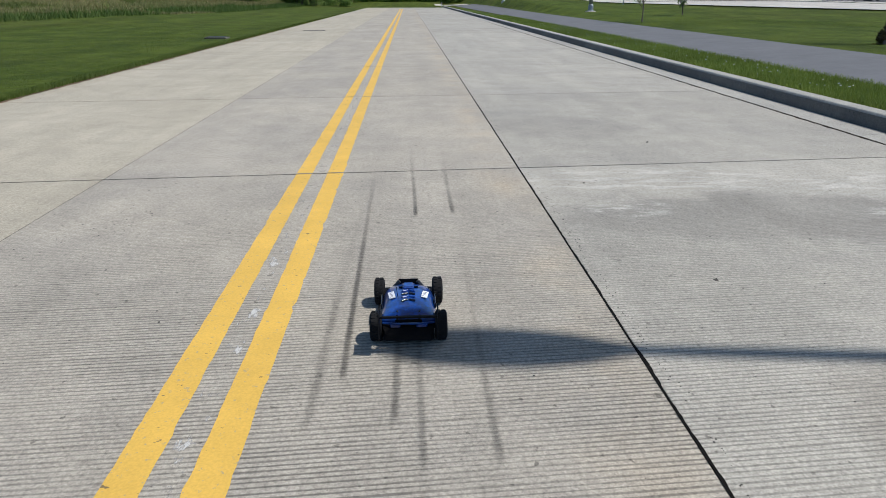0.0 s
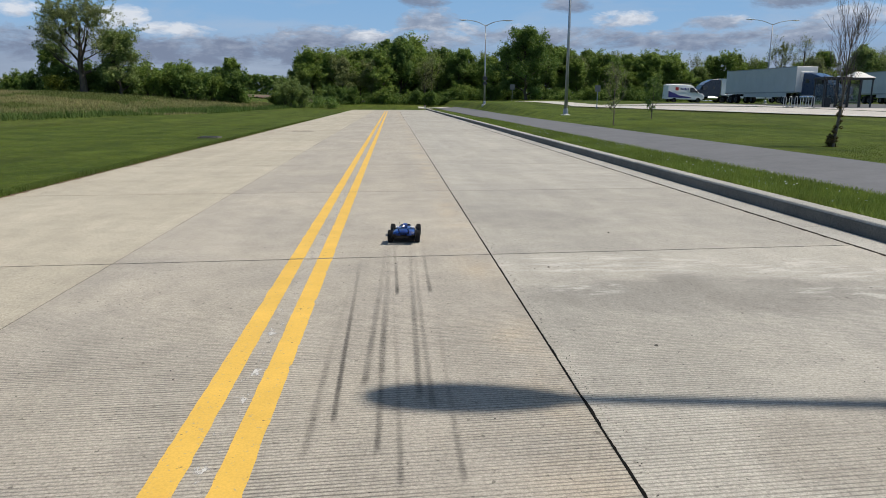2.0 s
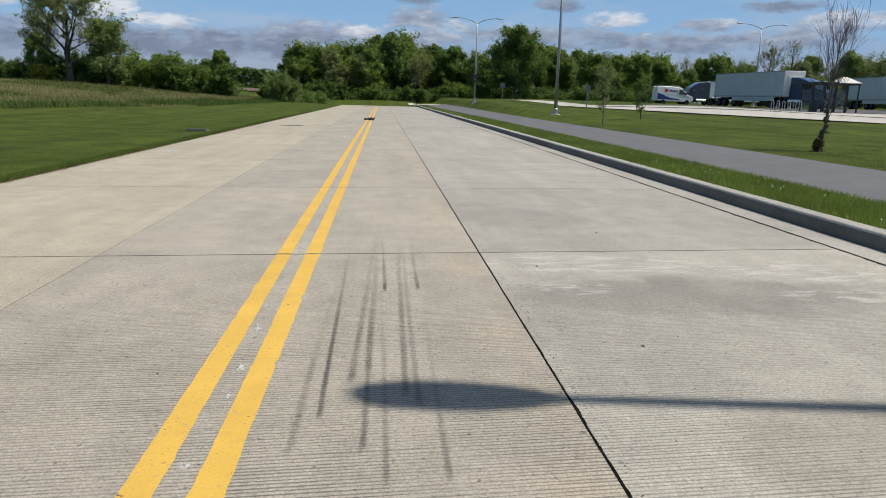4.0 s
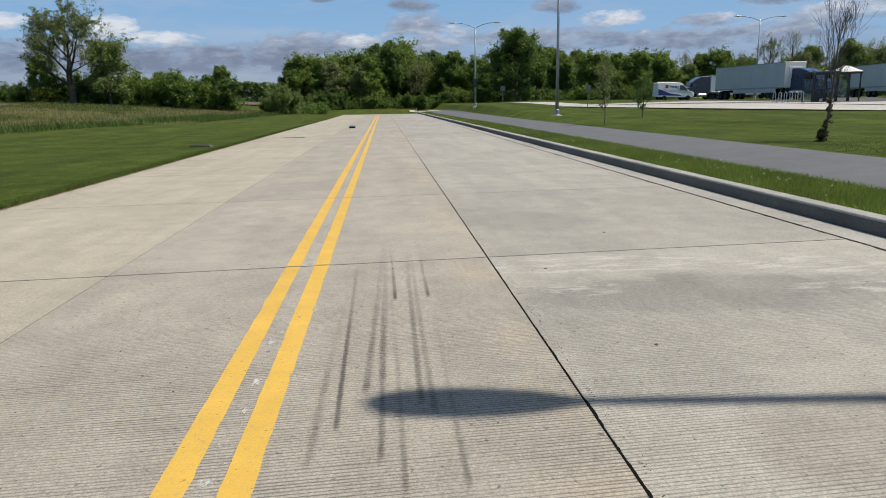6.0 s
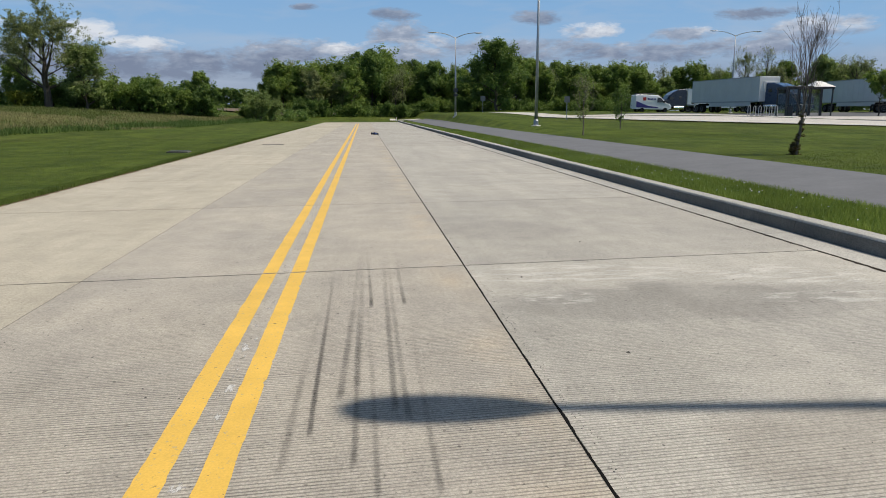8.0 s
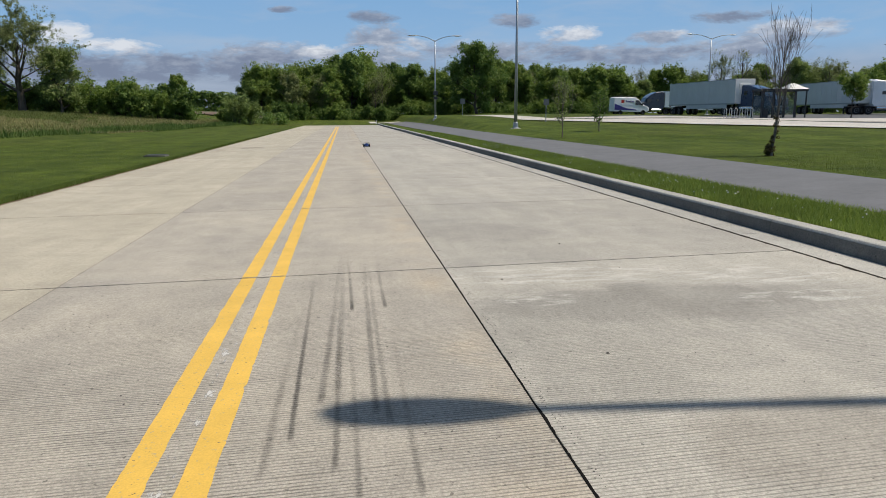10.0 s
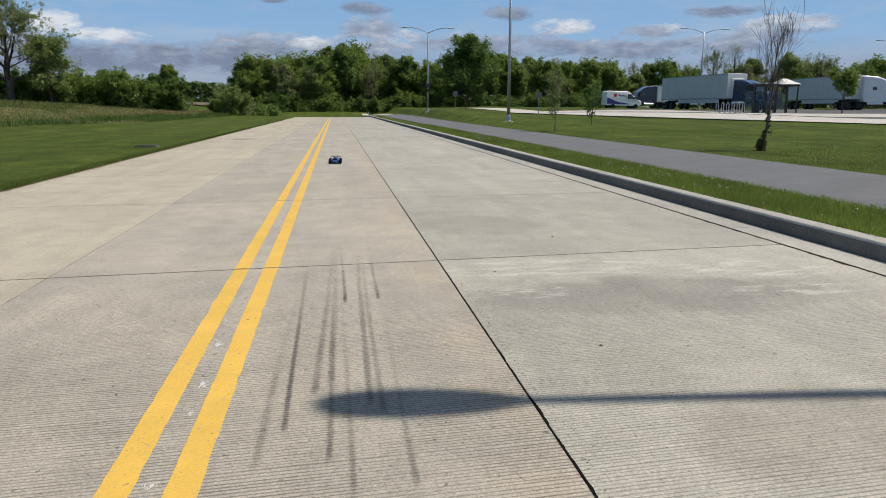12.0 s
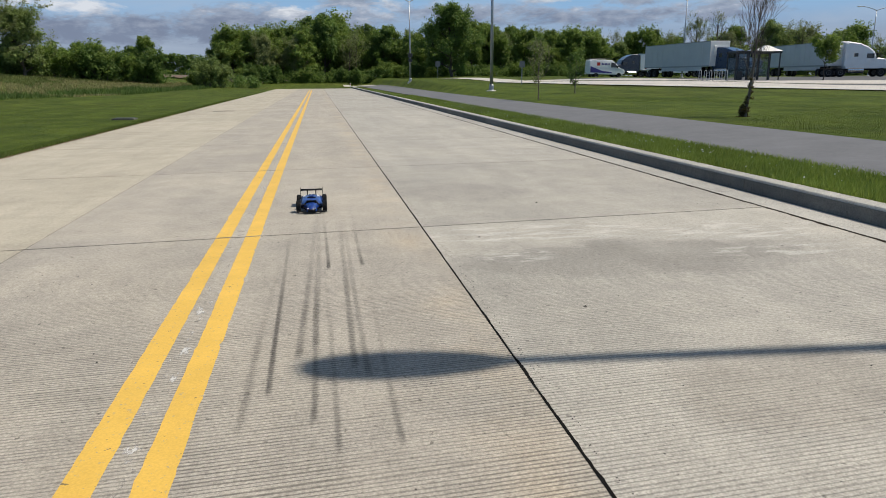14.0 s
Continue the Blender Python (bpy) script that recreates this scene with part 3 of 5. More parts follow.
        part("wing_mount", tube([(s * 0.05, -0.22, 0.112), (s * 0.05, -0.315, 0.168)], 0.006, 6), M["black"], car)
    part("wing_flap", box(0, -0.347, 0.179, 0.248, 0.004, 0.004, 0.001), M["black"], wing)
    part("rear_bumper", loft([[(-0.118, -0.21, 0.025), (0.118, -0.21, 0.025), (0.118, -0.21, 0.095), (-0.118, -0.21, 0.095)], [(-0.116, -0.255, 0.025), (0.116, -0.255, 0.025), (0.116, -0.255, 0.085), (-0.116, -0.255, 0.085)], [(-0.10, -0.285, 0.032), (0.10, -0.285, 0.032), (0.10, -0.285, 0.06), (-0.10, -0.285, 0.06)]]), M["black"], car)
    part("rear_brace", tube([(-0.118, -0.235, 0.098), (-0.06, -0.258, 0.103), (0.06, -0.258, 0.103), (0.118, -0.235, 0.098)], 0.005, 6), M["shell"], car, "blue tubular rear brace")
    for s in (-1, 1):
        part("mud_guard", box(s * 0.06, -0.25, 0.092, 0.05, 0.02, 0.022, 0.006), M["shell"], car)
        part("side_skirt", box(s * 0.108, 0.02, 0.05, 0.02, 0.27, 0.03, 0.008), M["shell"], car)
    part("motor", tube([(0.02, -0.09, 0.065), (0.02, -0.02, 0.065)], 0.024, 14), M["dark_steel"], car)
    part("antenna", tube([(-0.05, -0.06, 0.15), (-0.055, -0.075, 0.205)], 0.0015, 5), M["black"], car)
    wheels = [car_wheel(car, s * TRACK_F, CAR_FRONT, 0.052, TYRE) for s in (-1, 1)] + [car_wheel(car, s * TRACK_R, CAR_REAR, 0.056, TYRE) for s in (-1, 1)]
    return car, wheels


car, wheels = model_car()


# ---- street lamps ----
def street_lamp(x, y, pole_h, arm, yaw=0.0, sign=False, thick=1.0, label="tall grey twin-arm street lamp on a concrete footing"):
    z = height(x, y)
    lamp = empty("street_lamp", pose(x, y, z - 0.05, 0, 0, yaw), label, "street lamp", "street lamps")
    part("pole", tube([(0, 0, 0.35), (0, 0, pole_h * 0.5), (0, 0, pole_h)], [0.115, 0.09, 0.06 * thick], 14), M["steel"], lamp, "", True)
    part("base", add_lathe(bmesh.new(), [(0.23, 0.0), (0.23, 0.08), (0.17, 0.12), (0.16, 0.42), (0.12, 0.47)], 16, Matrix.Identity(4)), M["steel"], lamp)
    part("footing", add_lathe(bmesh.new(), [(0.33, -0.3), (0.33, 0.06), (0.31, 0.08)], 18, Matrix.Identity(4)), M["walk"], lamp)
    for s in (-1, 1):
        rise = 0.62
        pts = [(s * arm * f, 0, pole_h - 0.15 + rise * (1 - (1 - f) ** 2.2)) for f in (0.0, 0.12, 0.3, 0.5, 0.75, 0.9)]
        a = part("arm", tube(pts, [r * thick for r in (0.062, 0.058, 0.055, 0.052, 0.05, 0.048)], 8), M["steel"], lamp)
        hz = pole_h - 0.15 + rise
        secs = []
        for f, w, t in ((0.0, 0.04, 0.035), (0.06, 0.07, 0.05), (0.2, 0.14, 0.06), (0.4, 0.185, 0.07), (0.62, 0.195, 0.07), (0.82, 0.175, 0.055), (0.95, 0.12, 0.035), (1.0, 0.05, 0.02)):
            xx = s * (arm * 0.86 + f * 1.18)
            secs.append([(xx, w * math.cos(q), hz + (0.6 if math.sin(q) < 0 else 1.0) * t * math.sin(q)) for q in [k * math.tau / 10 for k in range(10)]])
        head = part("lamp_head", loft(secs), M["lamp_grey"], lamp, "", True)
        part("lens", box(s * (arm * 0.86 + 0.6), 0, hz - 0.05, 0.5, 0.22, 0.03, 0.01), M["glass_lamp"], head)
    if sign:
        part("control_box", box(0, -0.14, 3.0, 0.5, 0.16, 0.45, 0.02), M["dark_steel"], lamp)
        part("control_box", box(0, -0.14, 2.45, 0.45, 0.14, 0.30, 0.02), M["dark_steel"], lamp)
    return lamp


street_lamp(10.93, 4.0, 10.6, 3.0, -5.7, False, 1.15)
street_lamp(12.3, 48.0, 9.9, 2.85, 0)
street_lamp(11.55, 84.0, 8.95, 2.3, 0, True, 0.75, "grey twin-arm street lamp with dark boxes on its pole")
street_lamp(51.3, 95.0, 10.4, 3.1, 4, False, 0.8)
street_lamp(92.0, 108.0, 10.6, 3.3, 4)


# ---- plants ----
def branches(rng, base, direction, length, radius, depth, spread, segs, out, tips, up=0.25, kids=(3, 5)):
    """Tapered limbs that fork; collects tubes and the points of twigs."""
    pts, rad = [Vector(base)], [radius]
    d = Vector(direction).normalized()
    for k in range(segs):
        d = (d + Vector((rng.uniform(-1, 1), rng.uniform(-1, 1), rng.uniform(-0.5, 1) * 0.6 + up * 0.4)) * 0.16).normalized()
        pts.append(pts[-1] + d * length / segs)
        rad.append(radius * (1 - 0.62 * (k + 1) / segs))
    out.append((pts, rad))
    if depth <= 1:
        tips.extend(pts[1:])
    if depth == 0:
        return
    for k in range(rng.randint(*kids)):
        f = rng.uniform(0.35, 1.0)
        i = min(int(f * segs), segs - 1)
        p = pts[i].lerp(pts[i + 1], f * segs - i)
        az = rng.uniform(0, math.tau)
        side = d.orthogonal().normalized()
        side = Matrix.Rotation(az, 3, d) @ side
        nd = (d * (1 - spread) + side * spread + Vector((0, 0, up))).normalized()
        branches(rng, p, nd, length * rng.uniform(0.55, 0.8), rad[i] * 0.55, depth - 1, spread, max(3, segs - 1), out, tips, up, kids)


def limb_mesh(tubes, sides=5):
    bm = bmesh.new()
    for pts, rad in tubes:
        add_tube(bm, pts, [max(r, 0.004) for r in rad], sides if rad[0] > 0.06 else 3, False)
    return bm


def leaf_cloud(rng, centres, count, size, radius, flat=0.8):
    """Leaf sprays: three-cornered tufts scattered round twig points, most of them facing up and outwards."""
    c = np.array([tuple(p) for p in centres])
    idx = rng.integers(0, len(c), count)
    off = rng.normal(0, 1, (count, 3))
    off /= np.linalg.norm(off, axis=1)[:, None] + 1e-6
    out = off.copy()
    off *= (rng.random(count) ** 0.5 * radius)[:, None]
    off[:, 2] *= flat
    p = c[idx] + off
    face = rng.normal(0, 0.55, (count, 3)) + out * 0.7
    face[:, 2] += 0.75
    face /= np.linalg.norm(face, axis=1)[:, None] + 1e-6
    a = np.cross(face, rng.normal(0, 1, (count, 3)))
    a /= np.linalg.norm(a, axis=1)[:, None] + 1e-6
    b = np.cross(face, a)
    s = (size * rng.uniform(0.6, 1.35, count))[:, None]
    v = np.stack([p - a * s * 0.8 - b * s * 0.4, p + a * s * 0.7 - b * s * 0.5, p + b * s * 1.1], 1).reshape(-1, 3)
    return v, np.arange(count * 3).reshape(-1, 3)


def fit_size(tubes, tips, tall, wide, leaf_r):
    """Scales the limbs so that the leafy crown is tall and wide as given."""
    top = max(p.z for p in tips) + leaf_r * 0.5
    reach = sorted(math.hypot(p.x, p.y) for p in tips)[int(len(tips) * 0.96)] + leaf_r * 0.6
    sz, sr = tall / top, wide / 2 / reach
    for pts, rad in tubes:
        for p in pts:
            p.x, p.y, p.z = p.x * sr, p.y * sr, p.z * sz


def make_tree(seed, h, trunk_r, crown_mat, bark, leaf_n, leaf_size, spread=0.55, clear=0.22, depth=2, kids=(4, 6), leaf_r=0.9, label="", category="tree", group="", limbs=9, name="tree", wide=None):
    rng = random.Random(seed)
    tubes, tips = [], []
    lean = Vector((rng.uniform(-0.06, 0.06), rng.uniform(-0.06, 0.06), 1))
    trunk = [Vector((0, 0, -0.3)), Vector((0, 0, 0.1))]
    rad = [trunk_r * 1.35, trunk_r * 1.1]
    for k in range(1, 8):
        f = k / 7
        trunk.append(Vector((lean.x * h * f + rng.uniform(-0.02, 0.02) * h, lean.y * h * f + rng.uniform(-0.02, 0.02) * h, h * 0.86 * f)))
        rad.append(trunk_r * (1 - 0.8 * f))
    tubes.append((trunk, rad))
    for k in range(limbs):
        f = clear + (1 - clear) * (k + rng.random() * 0.6) / limbs
        i = 1 + min(int(f * 7), 6)
        p = trunk[i].lerp(trunk[min(i + 1, 8)], f * 7 - int(f * 7))
        az = k * 2.4 + rng.uniform(-0.5, 0.5)
        f = min(f, 1.0)
        reach = h * 0.36 * math.sin(math.pi * (0.22 + 0.70 * (f - clear) / (1 - clear))) * rng.uniform(0.75, 1.2)
        d = Vector((math.cos(az), math.sin(az), 0.35 + 0.6 * f))
        branches(rng, p, d, reach, rad[i] * 0.6, depth, spread, 5, tubes, tips, 0.2, kids)
    tips += trunk[5:]
    if wide:
        fit_size(tubes, tips, h, wide, leaf_r)
    ob = empty(name, Matrix.Identity(4), label, category, group)
    part("trunk", limb_mesh(tubes), bark, ob, "", True)
    if leaf_n:
        v, q = leaf_cloud(np.random.default_rng(seed), tips, leaf_n, leaf_size, leaf_r)
        tagged(fast("crown", v, q, crown_mat, ob), kind="stuff")
    return ob


def plant(ob, x, y, turn=0.0, size=1.0, sink=0.05):
    ob.matrix_basis = pose(x, y, height(x, y) - sink, 0, 0, turn)
    ob.scale = (size, size, size)
    return ob


def plant_copy(ob, x, y, turn, size, sink=0.05):
    c = copy_thing(ob, pose(x, y, height(x, y) - sink, 0, 0, turn))
    c.scale = (size, size, size)
    return c


def open_tree(seed, h, wide):
    """A great old tree: short stout trunk, bare dark limbs that fan out and up, thin leaf sprays at their ends."""
    rng = random.Random(seed)
    tubes, tips = [], []
    trunk = [Vector((0, 0, -0.3)), Vector((0, 0, 0.2)), Vector((0.05, 0, 1.2)), Vector((0.0, 0.05, 2.6)), Vector((-0.15, 0.1, 4.2)), Vector((0.1, 0.0, 6.2)), Vector((0.0, 0.0, 8.0))]
    tubes.append((trunk, [0.66, 0.50, 0.44, 0.40, 0.30, 0.20, 0.12]))
    for k in range(11):
        i = (3, 3, 3, 4, 4, 4, 5, 5, 5, 6, 6)[k]
        az = k * 2.4 + rng.uniform(-0.3, 0.3)
        lean = (1.7, 1.2, 0.7, 1.3, 0.9, 0.5, 0.95, 0.6, 0.35, 0.4, 0.15)[k]
        branches(rng, trunk[i], (math.cos(az) * lean, math.sin(az) * lean, 0.75), rng.uniform(4.4, 5.6) * (0.75 if i > 4 else 1.0), (0.2, 0.16, 0.12, 0.09)[i - 3], 3, 0.5, 6, tubes, tips, 0.10, (3, 4))
    fit_size(tubes, tips, h, wide, 0.5)
    ob = empty("tree", Matrix.Identity(4), "tall open-crowned tree with dark limbs and thin leaves", "tree")
    part("trunk", limb_mesh(tubes, 7), M["bark"], ob, "dark bare trunk and limbs", True)
    v, q = leaf_cloud(np.random.default_rng(seed), tips, 27000, 0.10, 0.34)
    tagged(fast("crown", v, q, M["leaf_e"], ob), kind="stuff")
    return ob


plant(open_tree(12, 14.0, 13.0), -38.0, 95.0, 40)
plant(make_tree(14, 8.6, 0.2, M["leaf_c"], M["bark"], 15000, 0.13, 0.6, 0.06, 2, (4, 5), 0.7, "dense light green tree beside the tall open one", limbs=14, wide=5.6), -34.0, 96.5, 0)
rng = random.Random(5)
# woods behind the road's end: the skyline's height along x
SKYLINE_X = (-19.0, -14.1, -10.1, -7.0, -4.5, -2.2, 2.4, 5.2, 8.6, 14.9, 18.4, 37.2, 43.1, 47.9, 53.9, 57.6, 62.4, 67.4, 73.4, 78.5, 104.7, 170.0)
SKYLINE_H = (8.2, 11.4, 12.4, 12.3, 11.9, 13.2, 14.4, 13.6, 11.8, 10.5, 10.4, 10.6, 11.7, 10.6, 11.2, 10.4, 11.0, 10.1, 12.1, 10.1, 11.6, 10.5)
kinds = []
for k, (h, wide, mat, n, s, clear, text) in enumerate((
        (13.0, 8.6, "leaf_a", 11500, 0.22, 0.10, "tall mid-green leafy tree in the wood"), (12.0, 7.6, "leaf_b", 11500, 0.21, 0.08, "dark green leafy tree in the wood"),
        (11.0, 9.0, "leaf_a", 11000, 0.21, 0.10, "spreading mid-green tree in the wood"), (13.0, 7.0, "leaf_e", 9000, 0.18, 0.25, "grey-green thin-leaved tree in the wood"),
        (10.0, 6.4, "leaf_c", 9000, 0.19, 0.10, "light green young tree in the wood"), (12.5, 6.0, "leaf_e", 1800, 0.12, 0.30, "half-bare grey tree in the wood"))):
    kinds.append((make_tree(40 + k, h, 0.20, M[mat], M["bark"], n, s, 0.6, clear, 2, (2, 4), 0.85, text, "tree", "trees of the wood", 12, wide=wide), h))
spots = []
for k in range(44):
    x = -18 + k * 1.82 + rng.uniform(-0.7, 0.7)
    spots.append((x, 148 + rng.uniform(-5, 6), rng.uniform(0.72, 1.05)))
for k in range(40):
    spots.append((61 + k * 2.7 + rng.uniform(-1, 1), 156 + rng.uniform(-8, 8) - k * 0.9, rng.uniform(0.70, 1.06)))
for k in range(18):
    spots.append((-14 + k * 4.6 + rng.uniform(-1, 1), 160 + rng.uniform(0, 6), rng.uniform(0.98, 1.12)))
used = set()
for i, (x, y, f) in enumerate(spots):
    k = 5 if i in (14, 15, 33, 47, 51, 56, 60, 66) else rng.choice((3, 3, 0, 2, 1) if x < -3 else (0, 0, 1, 2, 2, 3, 4) if x < 55 else (0, 2, 2, 3, 4, 4, 1))
    size = f * float(np.interp(x * 148 / y, SKYLINE_X, SKYLINE_H)) / kinds[k][1]
    if k in used:
        plant_copy(kinds[k][0], x, y, rng.uniform(0, 360), size)
    else:
        used.add(k)
        plant(kinds[k][0], x, y, rng.uniform(0, 360), size)
# the broad dense tree before the wood
plant(make_tree(71, 13.2, 0.3, M["leaf_b"], M["bark"], 26000, 0.19, 0.6, 0.08, 2, (4, 6), 0.95, "broad dense dark green tree before the wood", limbs=16, wide=11.6), 25.5, 132.0, 10)


def make_bush(seed, w, h, mat, n, s, label, name="bush", group="bushes along the field"):
    r = np.random.default_rng(seed)
    rr = random.Random(seed)
    tubes, tips = [], []
    for k in range(9):
        az = rr.uniform(0, math.tau)
        branches(rr, (math.cos(az) * w * 0.12, math.sin(az) * w * 0.12, -0.1), (math.cos(az) * 0.5 * w / h, math.sin(az) * 0.5 * w / h, 1), h * rr.uniform(0.6, 0.92), 0.05, 2, 0.55, 5, tubes, tips, 0.25, (3, 4))
    fit_size(tubes, tips, h, w, 0.5)
    ob = empty(name, Matrix.Identity(4), label, "bush", group)
    part("stem", limb_mesh(tubes, 5), M["bark"], ob)
    low = [(rr.gauss(0, 0.22) * w, rr.gauss(0, 0.22) * w, rr.uniform(0.08, 0.55) * h) for k in range(60)]
    v, q = leaf_cloud(r, tips + [Vector(p) for p in low], n, s, 0.42)
    tagged(fast("foliage", v, q, mat, ob), kind="stuff")
    return ob


bush_kinds = [make_bush(90, 5.0, 4.6, M["leaf_a"], 9000, 0.13, "mid-green leafy bush at the field's edge"), make_bush(91, 4.4, 4.0, M["leaf_b"], 8500, 0.13, "dark green leafy bush at the field's edge"),
              make_bush(92, 4.2, 4.8, M["leaf_c"], 9500, 0.11, "pale green feathery bush at the field's edge"), make_bush(93, 3.0, 2.4, M["leaf_d"], 3200, 0.12, "yellow-green low bush under the tall tree"),
              make_bush(94, 4.6, 6.0, M["leaf_e"], 3000, 0.09, "thin grey-green feathery bush at the field's edge")]
bspots = [(3, -41.0, 94.5, 1.0), (4, -33.4, 103.0, 1.05), (0, -31.4, 100.0, 1.0), (0, -28.4, 102.0, 1.15), (1, -26.4, 101.0, 1.2), (0, -24.6, 104.0, 1.05), (1, -22.3, 106.0, 1.25), (1, -36.3, 98.5, 0.9), (1, -43.0, 99.0, 1.0), (1, -46.5, 99.0, 0.8),
          (1, -21.4, 107.0, 0.75), (0, -15.9, 108.0, 0.55), (2, -14.2, 106.0, 0.98), (2, -12.4, 108.0, 0.8), (0, -15.6, 110.0, 0.7), (1, -30.0, 104.0, 1.2), (0, -39.5, 100.0, 1.0), (3, -64.0, 96.0, 1.2), (0, -35.0, 100.0, 1.0), (1, -9.5, 134.0, 1.0), (1, -7.5, 138.0, 0.9),
          (0, -50.0, 102.0, 0.7), (1, -56.0, 101.0, 0.7), (1, -60.5, 99.0, 0.9)]
for k in range(30):
    bspots.append((rng.choice((0, 1, 1)), -13 + k * 2.4 + rng.uniform(-0.6, 0.6), 140 + rng.uniform(-3, 3), rng.uniform(0.5, 0.85)))
for k in range(22):
    bspots.append((rng.choice((0, 1, 2)), 60 + k * 5.0, 147 - k * 1.2 + rng.uniform(-3, 3), rng.uniform(0.7, 1.05)))
for k, (x, y, size) in enumerate(((-27.2, 103.0, 0.50), (-22.0, 107.0, 0.50), (-29.6, 104.0, 0.46), (-37.0, 102.0, 0.42), (-44.5, 101.0, 0.5))):
    plant_copy(kinds[(4, 0, 2, 1, 0)[k]][0], x, y, k * 77, size)
seen_kind = set()
for k, x, y, s in bspots:
    if k in seen_kind:
        plant_copy(bush_kinds[k], x, y, rng.uniform(0, 360), s, 0.15)
    else:
        seen_kind.add(k)
        plant(bush_kinds[k], x, y, rng.uniform(0, 360), s, 0.15)

# distant woods behind the field
dv = []
far_rng = np.random.default_rng(8)
cent = [Vector((x, 330 + 30 * math.sin(x * 0.02), height(x, 330) + far_rng.uniform(0, 1) * (9 + 3 * math.sin(x * 0.05)))) for x in np.linspace(-330, 60, 900)]
v, q = leaf_cloud(far_rng, cent, 60000, 0.85, 2.2)
tagged(fast("far_woods", v, q, M["leaf_b"]), "distant dark green line of woods", "woods", kind="stuff")
sheet("tilled_field", M["soil"], lambda s: ((-260, s), (-9, s)), list(np.linspace(135, 300, 12)), 0.12, "brown tilled field beyond the bushes", "field", 12)


# young trees on the lawn
def bare_tree(seed, h, wide, label):
    """Slender leaning stem with many upright whips, tangled brown shoots at its foot."""
    r = random.Random(seed)
    tubes, tips = [], []
    stem = [Vector((0.0, 0, -0.2)), Vector((0.03, 0, 0.35)), Vector((0.12, 0, 0.8)), Vector((0.17, 0.02, 1.25)), Vector((0.20, 0.02, 1.7)), Vector((0.22, 0.0, 2.3)), Vector((0.26, 0.02, 3.0)), Vector((0.24, 0.0, 3.7))]
    tubes.append((stem, [0.058, 0.047, 0.041, 0.037, 0.031, 0.022, 0.013, 0.006]))
    for k in range(17):
        az = k * 2.4 + r.uniform(-0.4, 0.4)
        i = (2, 3, 3, 3, 4, 4, 4, 4, 5, 5, 5, 5, 5, 6, 6, 6, 6)[k]
        branches(r, stem[i], (math.cos(az) * 0.42, math.sin(az) * 0.42, 1), r.uniform(0.9, 1.5) * (0.62 if i == 6 else 1.0), 0.010, 2, 0.34, 5, tubes, tips, 0.18, (3, 5))
    fit_size(tubes, tips, h, wide, 0.0)
    ob = empty("young_tree", Matrix.Identity(4), label, "tree", "young trees on the lawn")
    bm = bmesh.new()
    for pts, rad in tubes:
        add_tube(bm, pts, [max(q, 0.0026) for q in rad], 7 if rad[0] > 0.03 else 4, False)
    part("trunk", bm, M["bark_pale"], ob, "", True)
    v, q = leaf_cloud(np.random.default_rng(seed), tips, 300, 0.012, 0.04)
    tagged(fast("buds", v, q, M["ivy"], ob), kind="stuff")
    low = [Vector((r.gauss(-0.03, 0.08), r.gauss(0, 0.08), abs(r.gauss(0.16, 0.13)))) for k in range(40)] + [p + Vector((r.uniform(-0.07, 0.07), r.uniform(-0.07, 0.07), r.uniform(-0.25, 0.25))) for p in stem[1:4] for _ in range(9)]
    v, q = leaf_cloud(np.random.default_rng(seed + 1), low, 1300, 0.032, 0.06)
    tagged(fast("basal_shoots", v, q, M["ivy"], ob), kind="stuff")
    return ob


plant(bare_tree(3, 4.3, 1.35, "bare-branched young tree with leafy shoots at its foot"), 12.95, 20.2, 0)
for x, y, h, wide, n, mat, lab in ((11.75, 36.0, 3.2, 1.3, 500, "leaf_e", "thin grey sapling just coming into leaf"), (15.9, 42.0, 2.7, 1.2, 1500, "leaf_b", "small green sapling coming into leaf")):
    t = make_tree(int(h * 100), h, 0.04, M[mat], M["bark_pale"], n, 0.05, 0.4, 0.15, 2, (3, 4), 0.2, lab, "tree", "young trees on the lawn", 10, "young_tree", wide=wide)
    plant(t, x, y, 50)
plant(make_tree(610, 4.8, 0.07, M["leaf_a"], M["bark"], 6500, 0.10, 0.5, 0.48, 2, (3, 5), 0.35, "small round-crowned green tree beside the parking lot", "tree", "", 10, "young_tree", wide=2.9), 49.4, 64.0, 0)
for x, y, h, wide, n, sd in ((79.0, 134.0, 13.6, 7.0, 1200, 21), (74.6, 133.0, 12.6, 5.4, 5200, 22), (101.0, 138.0, 11.6, 6.0, 2600, 23)):
    plant(make_tree(sd, h, 0.24, M["leaf_e"], M["bark"], n, 0.09, 0.6, 0.35, 3, (3, 4), 0.35, "half-bare tall tree behind the parking lot", limbs=9, wide=wide), x, y, sd * 40)


# grass: blades over the verge and near lawns, clumps of weeds and straw in the field
def blades(name, spots_xyz, hmin, hmax, wide, mat, label, category, seed):
    r = np.random.default_rng(seed)
    p = np.asarray(spots_xyz)
    n = len(p)
    az = r.uniform(0, math.tau, n)
    hgt = r.uniform(hmin, hmax, n)
    lean = r.normal(0, 0.35, (n, 2)) * hgt[:, None]
    side = np.stack([np.cos(az), np.sin(az), np.zeros(n)], 1) * (wide * r.uniform(0.6, 1.3, n))[:, None]
    tip = p + np.concatenate([lean, hgt[:, None]], 1)
    v = np.stack([p - side, p + side, tip], 1).reshape(-1, 3)
    return tagged(fast(name, v, np.arange(n * 3).reshape(-1, 3), mat), label, category, kind="stuff")


